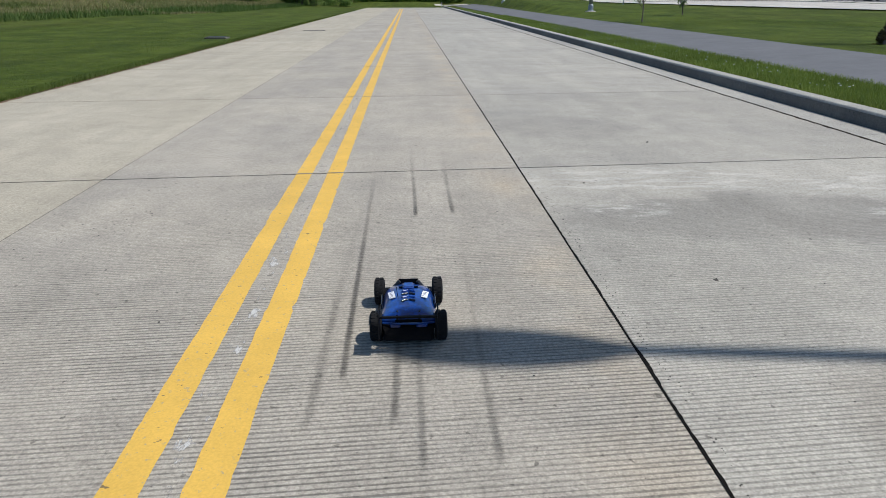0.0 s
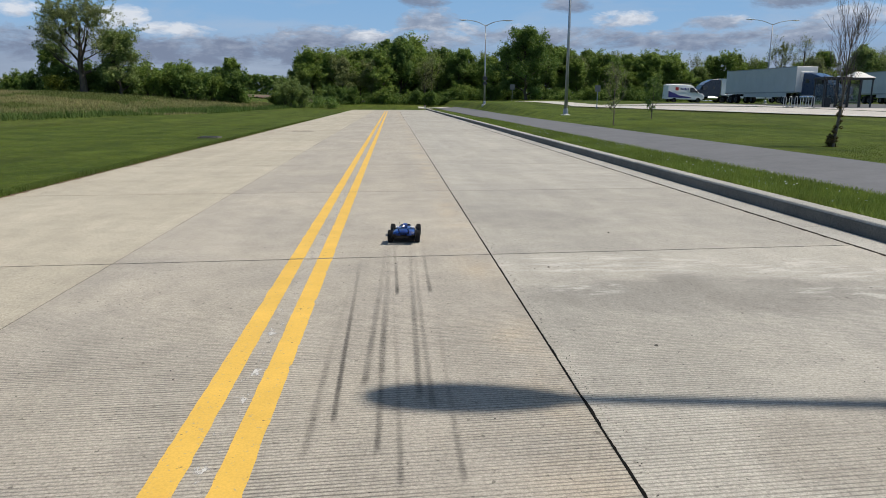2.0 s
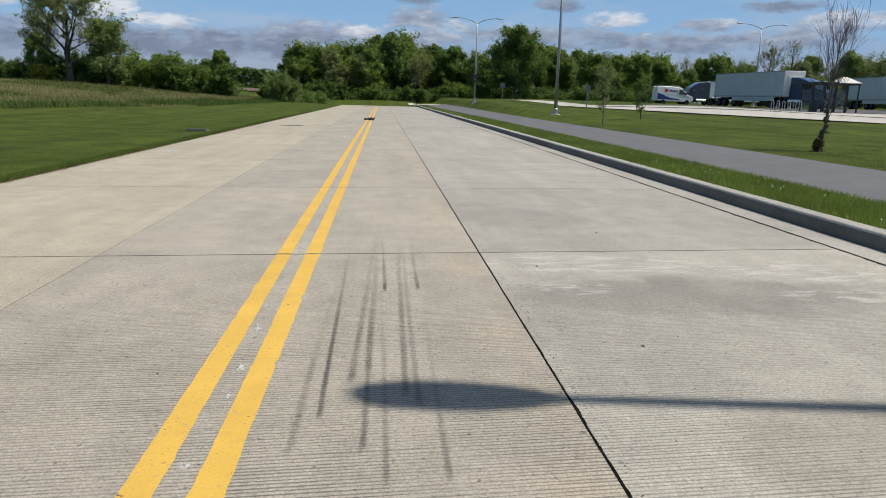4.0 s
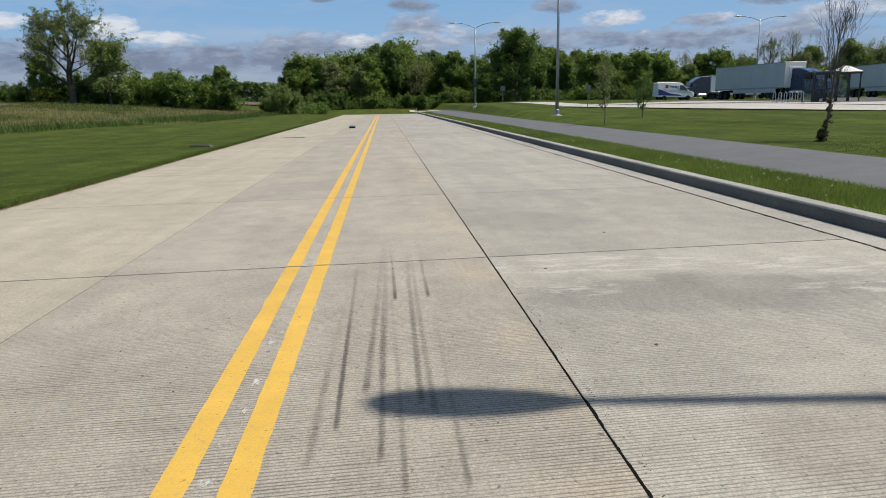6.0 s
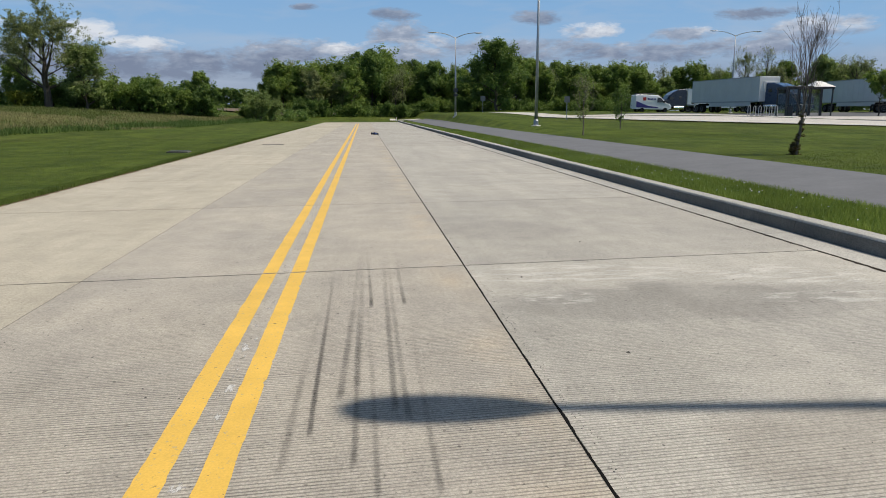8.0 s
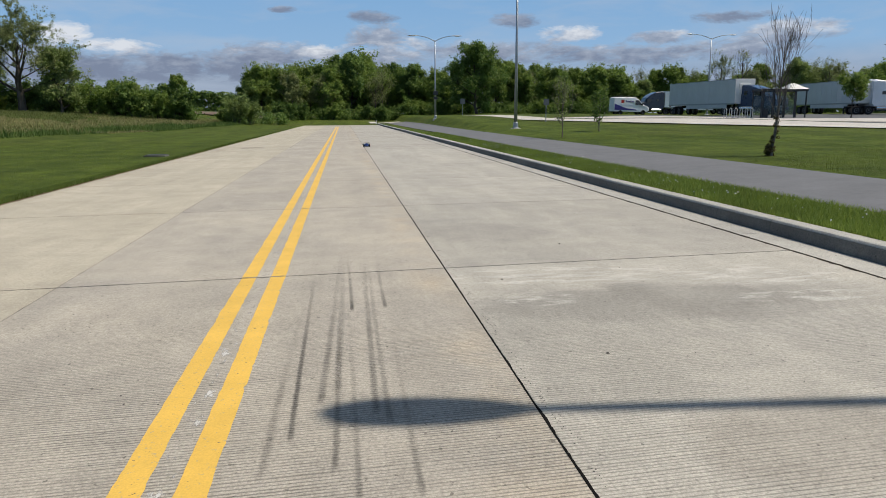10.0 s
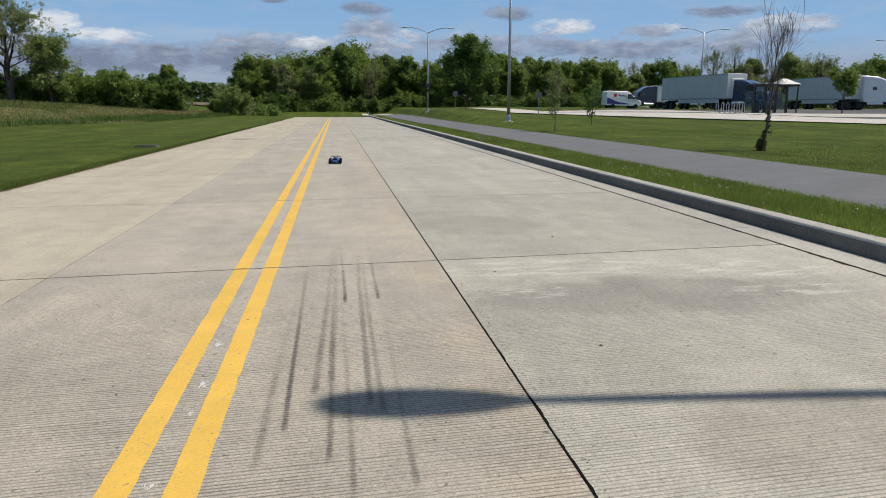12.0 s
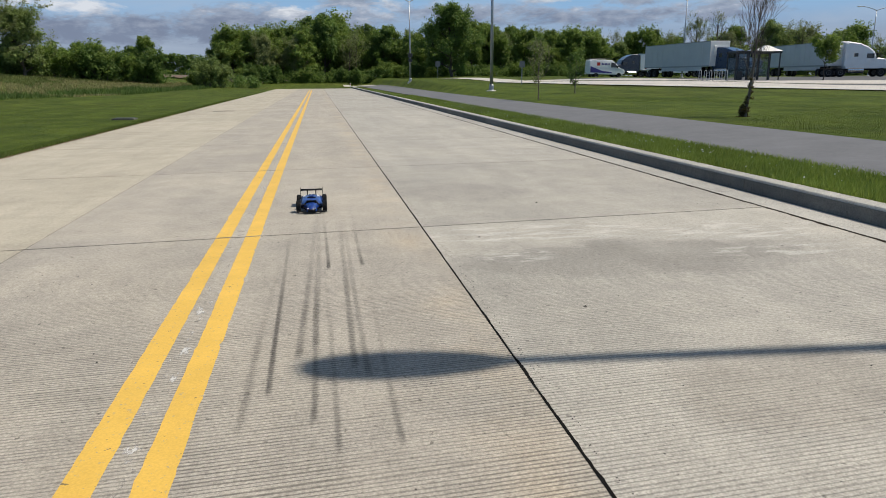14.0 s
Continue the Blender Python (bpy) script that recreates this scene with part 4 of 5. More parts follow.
def scatter(r, n, x0, x1, y0, y1, density=None):
    xs, ys = r.uniform(x0, x1, n), y0 + (y1 - y0) * r.random(n) ** 1.6
    return [(x, y, height(x, y) - 0.01) for x, y in zip(xs, ys)]


gr = np.random.default_rng(17)
blades("verge_grass", scatter(gr, 130000, 6.57, 7.90, 5, 55), 0.04, 0.13, 0.007, M["verge"], "ragged green verge grass between kerb and path", "grass", 1)
blades("lawn_grass", scatter(gr, 16000, 10.46, 10.62, 9, 50), 0.02, 0.05, 0.006, M["blade"], "uncut grass fringe along the path", "grass", 2)
edge = [(ROAD_L - abs(gr.normal(0, 0.06)) + 0.03, y, 0.02) for y in 9 + 80 * gr.random(14000) ** 1.8]
blades("edge_grass", edge, 0.03, 0.10, 0.007, M["blade"], "longer grass leaning over the road's edge", "grass", 3)
blades("field_grass", scatter(gr, 20000, -5.7, -5.33, 10, 55), 0.02, 0.05, 0.006, M["blade"], "grass fringe beside the road", "grass", 4)
blades("lawn_grass", scatter(gr, 90000, -17, -5.4, 9, 45), 0.012, 0.032, 0.008, M["blade"], "short mown lawn grass beside the road", "grass", 7)
blades("lawn_grass", scatter(gr, 60000, 10.5, 19, 11, 45), 0.010, 0.026, 0.007, M["blade"], "short mown lawn grass beyond the path", "grass", 8)


FIELD_Y, FIELD_X = (36, 41, 52, 62, 93, 140), (-24.0, -20.0, -17.0, -14.2, -13.5, -12.0)
tall, dry, olive = [], [], []
for k in range(170000):
    x, y = gr.uniform(-75, -12), 34 + 86 * gr.random() ** 1.2
    d = float(np.interp(y, FIELD_Y, FIELD_X)) - x + 1.2 * noise.noise((x * 0.25, y * 0.12, 7.0))
    if d < 0:
        continue
    f = noise.noise((x * 0.07, y * 0.05, 4.4)) + 0.4 * noise.noise((x * 0.3, y * 0.2, 2.0))
    # weeds along the mown edge, a pale straw belt behind, then rough olive grass
    spot = (x, y, height(x, y) - 0.02)
    if d < 4.2 + 3.5 * f and not (56 < y < 64 and f < 0.15):
        tall.append(spot)
    elif d < 11 + 5 * f:
        (dry if gr.random() < 0.75 else olive).append(spot)
    else:
        (olive if f > -0.25 else dry).append(spot)
blades("rough_grass", olive, 0.10, 0.30, 0.028, M["olive"], "rough olive-green grass in the field", "grass", 9)
blades("tall_weeds", tall, 0.20, 0.52, 0.028, M["weed"], "tall dark green weeds in the field", "weeds", 5)
blades("dry_grass", dry, 0.10, 0.26, 0.026, M["straw"], "dry straw-coloured grass in the field", "grass", 6)
low_c = [Vector((x, 100 + 0.3 * (x + 60) + gr.uniform(-3, 3), height(x, 104) + gr.uniform(0.0, 1.5))) for x in gr.uniform(-75, -8, 700) if not -20.2 < x < -16.8] + [Vector((x, 141 + gr.uniform(-4, 5), height(x, 141) + gr.uniform(0.0, 1.8))) for x in gr.uniform(-10, 62, 700)] + [Vector((x, 147 - (x - 62) * 0.27 + gr.uniform(-3, 3), height(x, 140) + gr.uniform(0, 2.0))) for x in gr.uniform(60, 180, 700)]
deep = [Vector((x, 162 - max(0.0, x - 60) * 0.25 + gr.uniform(-2, 2), height(x, 160) + gr.uniform(0.0, 6.0))) for x in gr.uniform(-17, 185, 2600)]
v, q = leaf_cloud(gr, deep, 42000, 0.36, 1.2)
tagged(fast("thicket", v, q, M["leaf_b"]), "dense shaded thicket inside the wood", "thicket", kind="stuff")
v, q = leaf_cloud(gr, low_c, 60000, 0.17, 0.9)
tagged(fast("undergrowth", v, q, M["leaf_b"]), "tangled green undergrowth below the trees", "undergrowth", kind="stuff")
flowers = [(x, y, height(x, y) + gr.uniform(0.06, 0.14)) for x, y in zip(gr.uniform(6.7, 7.8, 260), 7 + 30 * gr.random(260))]
v, q = leaf_cloud(gr, [Vector(p) for p in flowers], 800, 0.011, 0.014)
tagged(fast("clover_flowers", v, q, M["clover"]), "small white clover flowers in the verge", "flowers", kind="stuff")


# ---- vehicles and fittings on the lot ----
def truck_wheels(parent, xs, width=2.3, r=0.5):
    for x in xs:
        for s in (-1, 1):
            hub = part("wheel", add_lathe(bmesh.new(), [(r * 0.55, -0.2), (r * 0.9, -0.24), (r, -0.16), (r, 0.16), (r * 0.9, 0.24), (r * 0.55, 0.2)], 20, Matrix.Translation((x, s * (width / 2 - 0.1), r)) @ pose(0, 0, 0, 90)), M["rubber"], parent)
            part("rim", add_lathe(bmesh.new(), [(r * 0.56, -0.215), (r * 0.56, 0.215), (r * 0.3, 0.17), (r * 0.2, 0.2)], 14, Matrix.Translation((x, s * (width / 2 - 0.1), r)) @ pose(0, 0, 0, 90 if s < 0 else -90)), M["sign_back"], hub)


def semi_trailer(length, body_mat, label):
    """Box trailer along +x, its rear at x = 0."""
    t = empty("semi_trailer", Matrix.Identity(4), label, "trailer", "trailers on the lot")
    part("box", box(length / 2, 0, 2.62, length, 2.55, 2.82, 0.03), body_mat, t)
    for s in (-1, 1):
        part("bottom_rail", box(length / 2, s * 1.285, 1.25, length, 0.03, 0.16, 0.005), M["steel"], t)
        part("top_rail", box(length / 2, s * 1.285, 3.98, length, 0.03, 0.10, 0.005), M["steel"], t)
    for k in range(int(length / 1.22)):
        for s in (-1, 1):
            part("side_rib", box(0.7 + k * 1.22, s * 1.283, 2.62, 0.05, 0.018, 2.5, 0), body_mat, t)
    for s in (-1, 1):
        door = part("rear_door", box(-0.012, s * 0.62, 2.6, 0.04, 1.2, 2.6, 0.01), body_mat, t)
        part("lock_rod", tube([(-0.05, s * 0.25, 1.4), (-0.05, s * 0.25, 3.85)], 0.02, 6), M["steel"], door)
        part("tail_light", box(-0.02, s * 1.05, 1.14, 0.05, 0.25, 0.1, 0.01), M["lens_red"], t)
    part("underframe", box(2.2, 0, 1.0, 3.6, 1.1, 0.25, 0.03), M["black"], t)
    part("skirt", box(length * 0.5, 0, 0.98, length * 0.42, 2.3, 0.28, 0.03), M["black"], t)
    for s in (-1, 1):
        part("side_skirt", box(length * 0.60, s * 1.262, 0.98, length * 0.60, 0.03, 0.50, 0.01), body_mat, t)
    part("bumper_bar", box(0.05, 0, 0.55, 0.08, 2.2, 0.12, 0.02), M["black"], t)
    for s in (-1, 1):
        part("landing_leg", box(length - 3.0, s * 0.8, 0.62, 0.16, 0.16, 1.2, 0.01), M["dark_steel"], t)
    part("front_wall", box(length + 0.012, 0, 2.62, 0.03, 2.5, 2.78, 0.01), M["roof_white"], t, "white front wall")
    part("refrigeration_hatch", box(length + 0.05, 0, 2.9, 0.08, 1.6, 1.2, 0.05), M["roof_white"], t)
    truck_wheels(t, (1.3, 2.55))
    return t


def tractor(paint, label, tall=1.0):
    """Sleeper cab facing +x, its rear axle end at x = 0."""
    t = empty("truck_tractor", Matrix.Identity(4), label, "truck", "trucks on the lot")
    prof = [(2.0, 0.95), (6.5, 0.95), (6.9, 1.1), (6.9, 1.75), (6.55, 1.98), (5.35, 2.2), (4.95, 2.95), (4.3, 3.45), (3.3, 3.88), (2.2, 3.98), (2.0, 3.9)]

    prof = [(x, z if z < 2.2 else 2.2 + (z - 2.2) * tall) for x, z in prof]

    def ring(s, inset):
        return [(x + (-inset if x > 4 else 0), s, z - (inset if z > 2 else 0)) for x, z in prof]
    cab = part("cab", loft([ring(-1.15, 0.12), ring(-1.05, 0.02), ring(0, -0.02), ring(1.05, 0.02), ring(1.15, 0.12)]), paint, t)
    part("windscreen", loft([[(5.36, s, 2.24), (5.40, s, 2.22), (5.02, s, 2.92), (4.96, s, 2.92)] for s in (-0.95, 0.95)]), M["window"], cab)
    for s in (-1, 1):
        door = part("door", box(4.55, s * 1.155, 1.85, 1.0, 0.04, 1.6, 0.02), paint, cab)
        part("side_window", box(4.55, s * 1.18, 2.38, 0.8, 0.02, 0.55, 0.01), M["window"], door)
        part("sleeper_window", box(3.0, s * 1.158, 2.5, 0.45, 0.03, 0.4, 0.01), M["window"], cab)
        part("mirror", box(5.15, s * 1.4, 2.4, 0.12, 0.2, 0.6, 0.03), M["black"], cab)
        part("headlight", box(6.72, s * 0.95, 1.42, 0.3, 0.3, 0.25, 0.05), M["lens_clear"], cab)
        part("fuel_tank", tube([(2.3, s * 0.95, 0.75), (4.0, s * 0.95, 0.75)], 0.32, 14), M["chrome"], t)
        part("fairing", box(2.05, s * 1.1, 1.2 + 1.3 * tall, 0.5, 0.05, 2.6 * tall, 0.02), paint, t)
    part("grille", box(6.92, 0, 1.45, 0.06, 0.9, 0.7, 0.03), M["black"], cab)
    part("bumper", box(6.8, 0, 0.72, 0.4, 2.3, 0.4, 0.06), M["dark_steel"], t)
    part("frame", box(2.6, 0, 0.85, 6.6, 0.9, 0.25, 0.02), M["black"], t)
    truck_wheels(t, (0.2, 1.5, 5.9), 2.3, 0.5)
    return t


def cargo_van():
    """High-roof panel van facing +x, its rear at x = 0."""
    v = empty("cargo_van", Matrix.Identity(4), "white high-roof panel van with indigo swoosh", "van")
    prof = [(0.0, 0.55), (5.2, 0.40), (5.55, 0.55), (5.6, 0.95), (5.3, 1.22), (4.75, 1.38), (3.85, 2.30), (3.4, 2.52), (0.4, 2.60), (0.05, 2.5)]

    def ring(s, d):
        return [(x - (d if x > 4 else -d * 0.4 if x < 0.5 else 0), s * (0.88 if z > 2.2 else 1.0), z - (d * 0.6 if z > 2 else 0)) for x, z in prof]
    body = part("body", loft([ring(-1.0, 0.12), ring(-0.93, 0.02), ring(0, 0), ring(0.93, 0.02), ring(1.0, 0.12)]), M["white"], v)
    part("windscreen", loft([[(4.74, s, 1.42), (4.80, s, 1.40), (3.95, s, 2.24), (3.88, s, 2.24)] for s in (-0.84, 0.84)]), M["window"], body)
    for s in (-1, 1):
        part("side_window", loft([[(3.35, s * q, 1.45), (4.5, s * q, 1.45), (3.85, s * q, 2.12), (3.35, s * q, 2.12)] for q in (0.98, 1.012)]), M["window"], body)
        part("swoosh", loft([[(0.1, s * q, 0.75), (3.6, s * q, 0.62), (3.4, s * q, 0.78), (1.9, s * q, 0.98), (0.1, s * q, 1.65)] for q in (0.99, 1.008)]), M["swoosh"], body, "indigo swoosh along the side")
        logo = part("logo_block", box(1.35, s * 1.0, 1.95, 0.45, 0.03, 0.45, 0.0), M["red"], body, "red square mark")
        bars = bmesh.new()
        for k in range(6):
            add_box(bars, 1.95 + 0.22 * k, s * 1.0, 1.92 + (0.03 if k in (0, 3) else 0), 0.13, 0.028, 0.28 if k in (0, 3) else 0.22)
        part("lettering_bars", bars, M["swoosh"], body)
        part("mirror", box(4.35, s * 1.12, 1.5, 0.15, 0.2, 0.3, 0.03), M["black"], body)
        part("headlight", box(5.32, s * 0.78, 1.05, 0.3, 0.25, 0.2, 0.05), M["lens_clear"], body)
    rack = tube([(0.4, -0.75, 2.72), (3.2, -0.75, 2.72)], 0.03, 6)
    add_tube(rack, [(0.4, 0.75, 2.72), (3.2, 0.75, 2.72)], 0.03, 6)
    for k in range(4):
        add_tube(rack, [(0.5 + k * 0.85, -0.75, 2.60), (0.5 + k * 0.85, -0.75, 2.74), (0.5 + k * 0.85, 0.75, 2.74), (0.5 + k * 0.85, 0.75, 2.60)], 0.025, 6)
    part("roof_rack", rack, M["dark_steel"], v)
    truck_wheels(v, (1.0, 4.6), 2.0, 0.34)
    part("bumper", box(5.5, 0, 0.55, 0.25, 1.9, 0.25, 0.05), M["black"], v)
    return v


def put(ob, x, y, yaw, dz=0.03):
    ob.matrix_basis = pose(x, y, height(x, y) + dz, 0, 0, yaw)
    return ob


put(cargo_van(), 40.4, 103.0, 2)
put(semi_trailer(14.4, M["trailer"], "long pale grey box trailer behind a blue tractor"), 45.5, 92.2, -86)
put(tractor(M["cabblue"], "blue sleeper-cab tractor coupled to a pale trailer", 0.68), 46.3, 80.4, -70)
put(tractor(M["navy"], "dark navy sleeper-cab tractor coupled to a white trailer"), 58.9, 122.0, 180)
put(semi_trailer(13.0, M["white"], "white box trailer behind a navy tractor"), 70.2, 122.0, 180)
put(semi_trailer(14.5, M["trailer"], "white box trailer behind a white tractor"), 64.5, 93.0, -98)
put(tractor(M["white"], "white sleeper-cab tractor coupled to a white trailer"), 61.0, 79.0, -20)


def shelter():
    s = empty("bus_shelter", Matrix.Identity(4), "dark steel shelter with pale hipped roof and glass walls", "shelter")
    W, D, H = 4.3, 2.0, 2.55
    for x in (-W / 2, -W / 4, 0, W / 4, W / 2):
        for y in (-D / 2, D / 2):
            part("post", box(x, y, H / 2, 0.11, 0.11, H, 0.01), M["dark_steel"], s)
    for y in (-D / 2, D / 2):
        part("beam", box(0, y, H + 0.08, W + 0.3, 0.12, 0.18, 0.01), M["dark_steel"], s)
    for x in (-W / 2, W / 2):
        part("beam", box(x, 0, H + 0.08, 0.12, D - 0.14, 0.16, 0.01), M["dark_steel"], s)
    part("flat_roof", box(-W * 0.22, 0, H + 0.2, W * 0.56, D + 0.3, 0.07, 0.01), M["dark_steel"], s)
    rx0, rx1 = W * 0.07, W / 2 + 0.15
    part("roof", loft([[(rx0, -D / 2 - .2, H + .18), (rx1, -D / 2 - .2, H + .18), (rx1, D / 2 + .2, H + .18), (rx0, D / 2 + .2, H + .18)], [(rx0 + 0.7, -0.1, H + 0.75), (rx1 - 0.9, -0.1, H + .75), (rx1 - .9, 0.1, H + .75), (rx0 + 0.7, .1, H + .75)]]), M["roof_white"], s, "pale hipped metal roof")
    for k in range(4):
        part("pane", box(-W / 2 + W / 8 + k * W / 4, D / 2, 1.25, W / 4 - 0.16, 0.012, 1.9), M["shelter_glass"], s)
    part("bench", box(0.4, D / 2 - 0.5, 0.45, 3.4, 0.4, 0.06, 0.01), M["dark_steel"], s)
    for x in (-1.1, 1.9):
        part("bench_leg", box(x, D / 2 - 0.5, 0.21, 0.08, 0.35, 0.42), M["dark_steel"], s)
    part("litter_bin", box(-W / 2 + 0.55, -0.5, 0.45, 0.55, 0.55, 0.9, 0.04), M["dark_steel"], s)
    return s


gl = Nodes("shelter_glass")
gl.bsdf.inputs["Transmission Weight"].default_value = 0.9
gl.bsdf.inputs["IOR"].default_value = 1.1
M["shelter_glass"] = gl.done((0.55, 0.62, 0.62), 0.05)
put(shelter(), 43.4, 66.5, -8)
for ob in scene.objects:
    if ob.name.startswith("pane"):
        ob.visible_shadow = False


def bike_rack():
    pts = []
    for k in range(6):
        x = k * 0.46
        pts += [(x, 0, 0.05)] if k == 0 else []
        pts += [(x, 0, 0.75), (x + 0.04, 0, 0.86), (x + 0.10, 0, 0.90), (x + 0.16, 0, 0.86), (x + 0.20, 0, 0.75), (x + 0.20, 0, 0.20 if k < 5 else 0.0)]
        if k < 5:
            pts += [(x + 0.25, 0, 0.09), (x + 0.33, 0, 0.06), (x + 0.41, 0, 0.09), (x + 0.46, 0, 0.20)]
    r = empty("bicycle_rack", Matrix.Identity(4), "wavy galvanised steel bicycle rack", "bike rack")
    part("wave_bar", tube(pts, 0.034, 8), M["lamp_grey"], r, "", True)
    for x in (0.0, 2.50):
        part("foot_plate", box(x, 0, 0.02, 0.2, 0.2, 0.03), M["steel"], r)
    return r


put(bike_rack(), 33.0, 58.2, -5, 0.02)


# signs at the far verge, marker post, drain
def sign(x, y, h, label, w=0.6, hh=0.75):
    s = empty("road_sign", pose(x, y, height(x, y) - 0.02), label, "sign", "signs at the junction")
    part("post", box(0, 0.02, h / 2, 0.06, 0.04, h), M["steel"], s)
    part("plate", box(0, -0.012, h - hh / 2, w, 0.01, hh, 0), M["sign_back"], s)
    return s


sign(19.5, 112.0, 2.6, "grey back of a traffic sign on a post", 0.75, 0.8)
sign(17.3, 58.0, 1.9, "small grey sign on a post in the lawn", 0.45, 0.5)
post = empty("marker_post", pose(6.15, 117.5, 0.0), "short white marker post at the kerb's end", "post")
part("shaft", tube([(0, 0, -0.1), (0, 0, 0.75)], 0.07, 10), M["white"], post)
part("band", tube([(0, 0, 0.55), (0, 0, 0.66)], 0.075, 10), M["red"], post)
drain = empty("drain_grate", pose(-6.35, 30.0, height(-6.35, 30.0)), "grey concrete drain inlet with iron grate in the grass", "drain")
part("frame", box(0, 0, 0.0, 0.8, 0.6, 0.10, 0.01), M["kerb_dark"], drain)
for k in range(7):
    part("bar", box(-0.30 + k * 0.10, 0, 0.058, 0.045, 0.48, 0.03), M["dark_steel"], drain)
# farm building far behind the tall tree
barn = empty("farm_building", pose(-136, 268, height(-136, 268)), "low white farm building far across the field", "building")
part("wall", box(0, 0, 1.8, 22, 8, 3.6), M["white"], barn)
part("roof", loft([[(s, -4.4, 3.6), (s, 4.4, 3.6), (s, 0, 5.6)] for s in (-11.4, 11.4)]), M["lamp_grey"], barn)
for k in range(4):
    part("door", box(-8 + k * 5, -4.02, 1.4, 2.4, 0.1, 2.8), M["dark_steel"], barn)


# ---- clouds: a far backdrop ----
# azimuth, elevation, half width, half height (degrees), whiteness
CLOUDS = [(-26.3, 6.0, 1.7, 0.6, 1.0), (-22.0, 3.7, 7.0, 1.3, 0.05), (-14.5, 3.5, 7.0, 1.2, 0.02), (-8.5, 4.0, 4.5, 1.1, 0.12), (-5.0, 4.7, 4.5, 0.9, 0.25), (-19.6, 5.9, 1.7, 0.85, 1.0), (-16.4, 5.0, 2.6, 0.6, 0.95),
          (-1.6, 4.9, 1.8, 0.5, 0.8), (3.0, 6.1, 2.4, 1.0, 0.35), (2.4, 7.5, 1.8, 0.5, 0.0), (2.5, 4.5, 4.0, 1.0, 0.35), (6.4, 5.5, 1.6, 0.55, 0.6), (-4.3, 8.0, 1.1, 0.25, 0.1), (13.6, 7.2, 2.0, 0.5, 0.1),
          (9.5, 5.0, 3.5, 0.8, 0.3), (15.0, 4.7, 5.0, 0.8, 0.2), (18.0, 6.1, 2.4, 0.6, 0.75), (22.5, 4.5, 6.5, 0.8, 0.2), (24.7, 5.7, 2.4, 0.5, 0.45), (29.5, 6.9, 2.8, 0.45, 0.05), (30.0, 4.6, 5.0, 0.8, 0.25), (33.5, 5.8, 3.2, 0.8, 0.55)]


def cloud_material():
    n = Nodes("cloud_backdrop")
    x, y, z = separate(n, n.coord)
    flat = n.math("SQRT", n.math("ADD", n.math("MULTIPLY", x, x), n.math("MULTIPLY", y, y)))
    az = n.math("MULTIPLY", n.math("ARCTAN2", x, y), 57.2958)
    el = n.math("MULTIPLY", n.math("ARCTAN2", z, flat), 57.2958)
    v = n.add("ShaderNodeCombineXYZ", X=x, Y=y, Z=n.math("MULTIPLY", z, 2.8)).outputs[0]
    h = n.math("DIVIDE", z, 900.0)
    edge = n.math("MULTIPLY", n.math("SUBTRACT", n.noise(0.011, 8, 0.66, vec=v, distort=0.4), 0.5), 4.4)
    puff = n.math("SUBTRACT", n.noise(0.016, 7, 0.6, vec=v), 0.5)
    blue = n.ramp(h, [(0.0, (0.34, 0.40, 0.50)), (0.12, (0.29, 0.36, 0.48)), (0.21, (0.27, 0.45, 0.68)), (0.45, (0.185, 0.38, 0.655)), (1.0, (0.12, 0.28, 0.56))])
    # thin high veils everywhere, scattered cloud above the view
    veil = n.ramp(n.noise(0.0036, 8, 0.58, vec=v, distort=0.25, stretch=(1, 1, 1.6)), [(0.46, 0.0), (0.72, 0.45)])
    col = n.mix(veil, blue, (0.42, 0.50, 0.62))
    high = n.ramp(n.math("ADD", n.noise(0.0036, 8, 0.58, vec=v), n.ramp(h, [(0.40, 0.0), (0.55, 0.06)])), [(0.60, 0.0), (0.74, 0.9)])
    col = n.mix(n.math("MULTIPLY", high, n.ramp(h, [(0.42, 0.0), (0.55, 1.0)])), col, (0.66, 0.69, 0.74))
    for a, e, ra, re, white in CLOUDS:
        dx = n.math("DIVIDE", n.math("SUBTRACT", az, a), ra)
        dy = n.math("DIVIDE", n.math("SUBTRACT", el, e), re)
        d = n.math("ADD", n.math("ADD", n.math("MULTIPLY", dx, dx), n.math("MULTIPLY", dy, dy)), edge)
        mask = n.ramp(n.math("MULTIPLY", d, 0.5), [(0.10, 0.92), (0.62, 0.0)])
        lit = n.math("ADD", n.math("ADD", n.math("MULTIPLY", dy, 0.22), n.math("MULTIPLY", puff, 1.6)), white)
        col = n.mix(mask, col, n.ramp(lit, [(0.0, (0.20, 0.245, 0.345)), (0.45, (0.34, 0.39, 0.49)), (0.95, (0.72, 0.75, 0.80))]))
    em = n.add("ShaderNodeEmission", Color=col, Strength=1.0)
    n.tree.links.new(em.outputs[0], n.out.inputs[0])
    return n.mat


vs, fs = [], []
for j in range(9):
    for k in range(73):
        a = math.tau * k / 72
        rr = 2200 - 40 * j * j * 0.5
        vs.append((rr * math.cos(a), rr * math.sin(a), -60 + j * 115))
for j in range(8):
    for k in range(72):
        fs.append((j * 73 + k, j * 73 + k + 1, (j + 1) * 73 + k + 1, (j + 1) * 73 + k))
tagged(raw("backdrop", vs, fs, cloud_material(), smooth=True), "blue sky with bands of grey and white cloud", "sky", kind="structure")


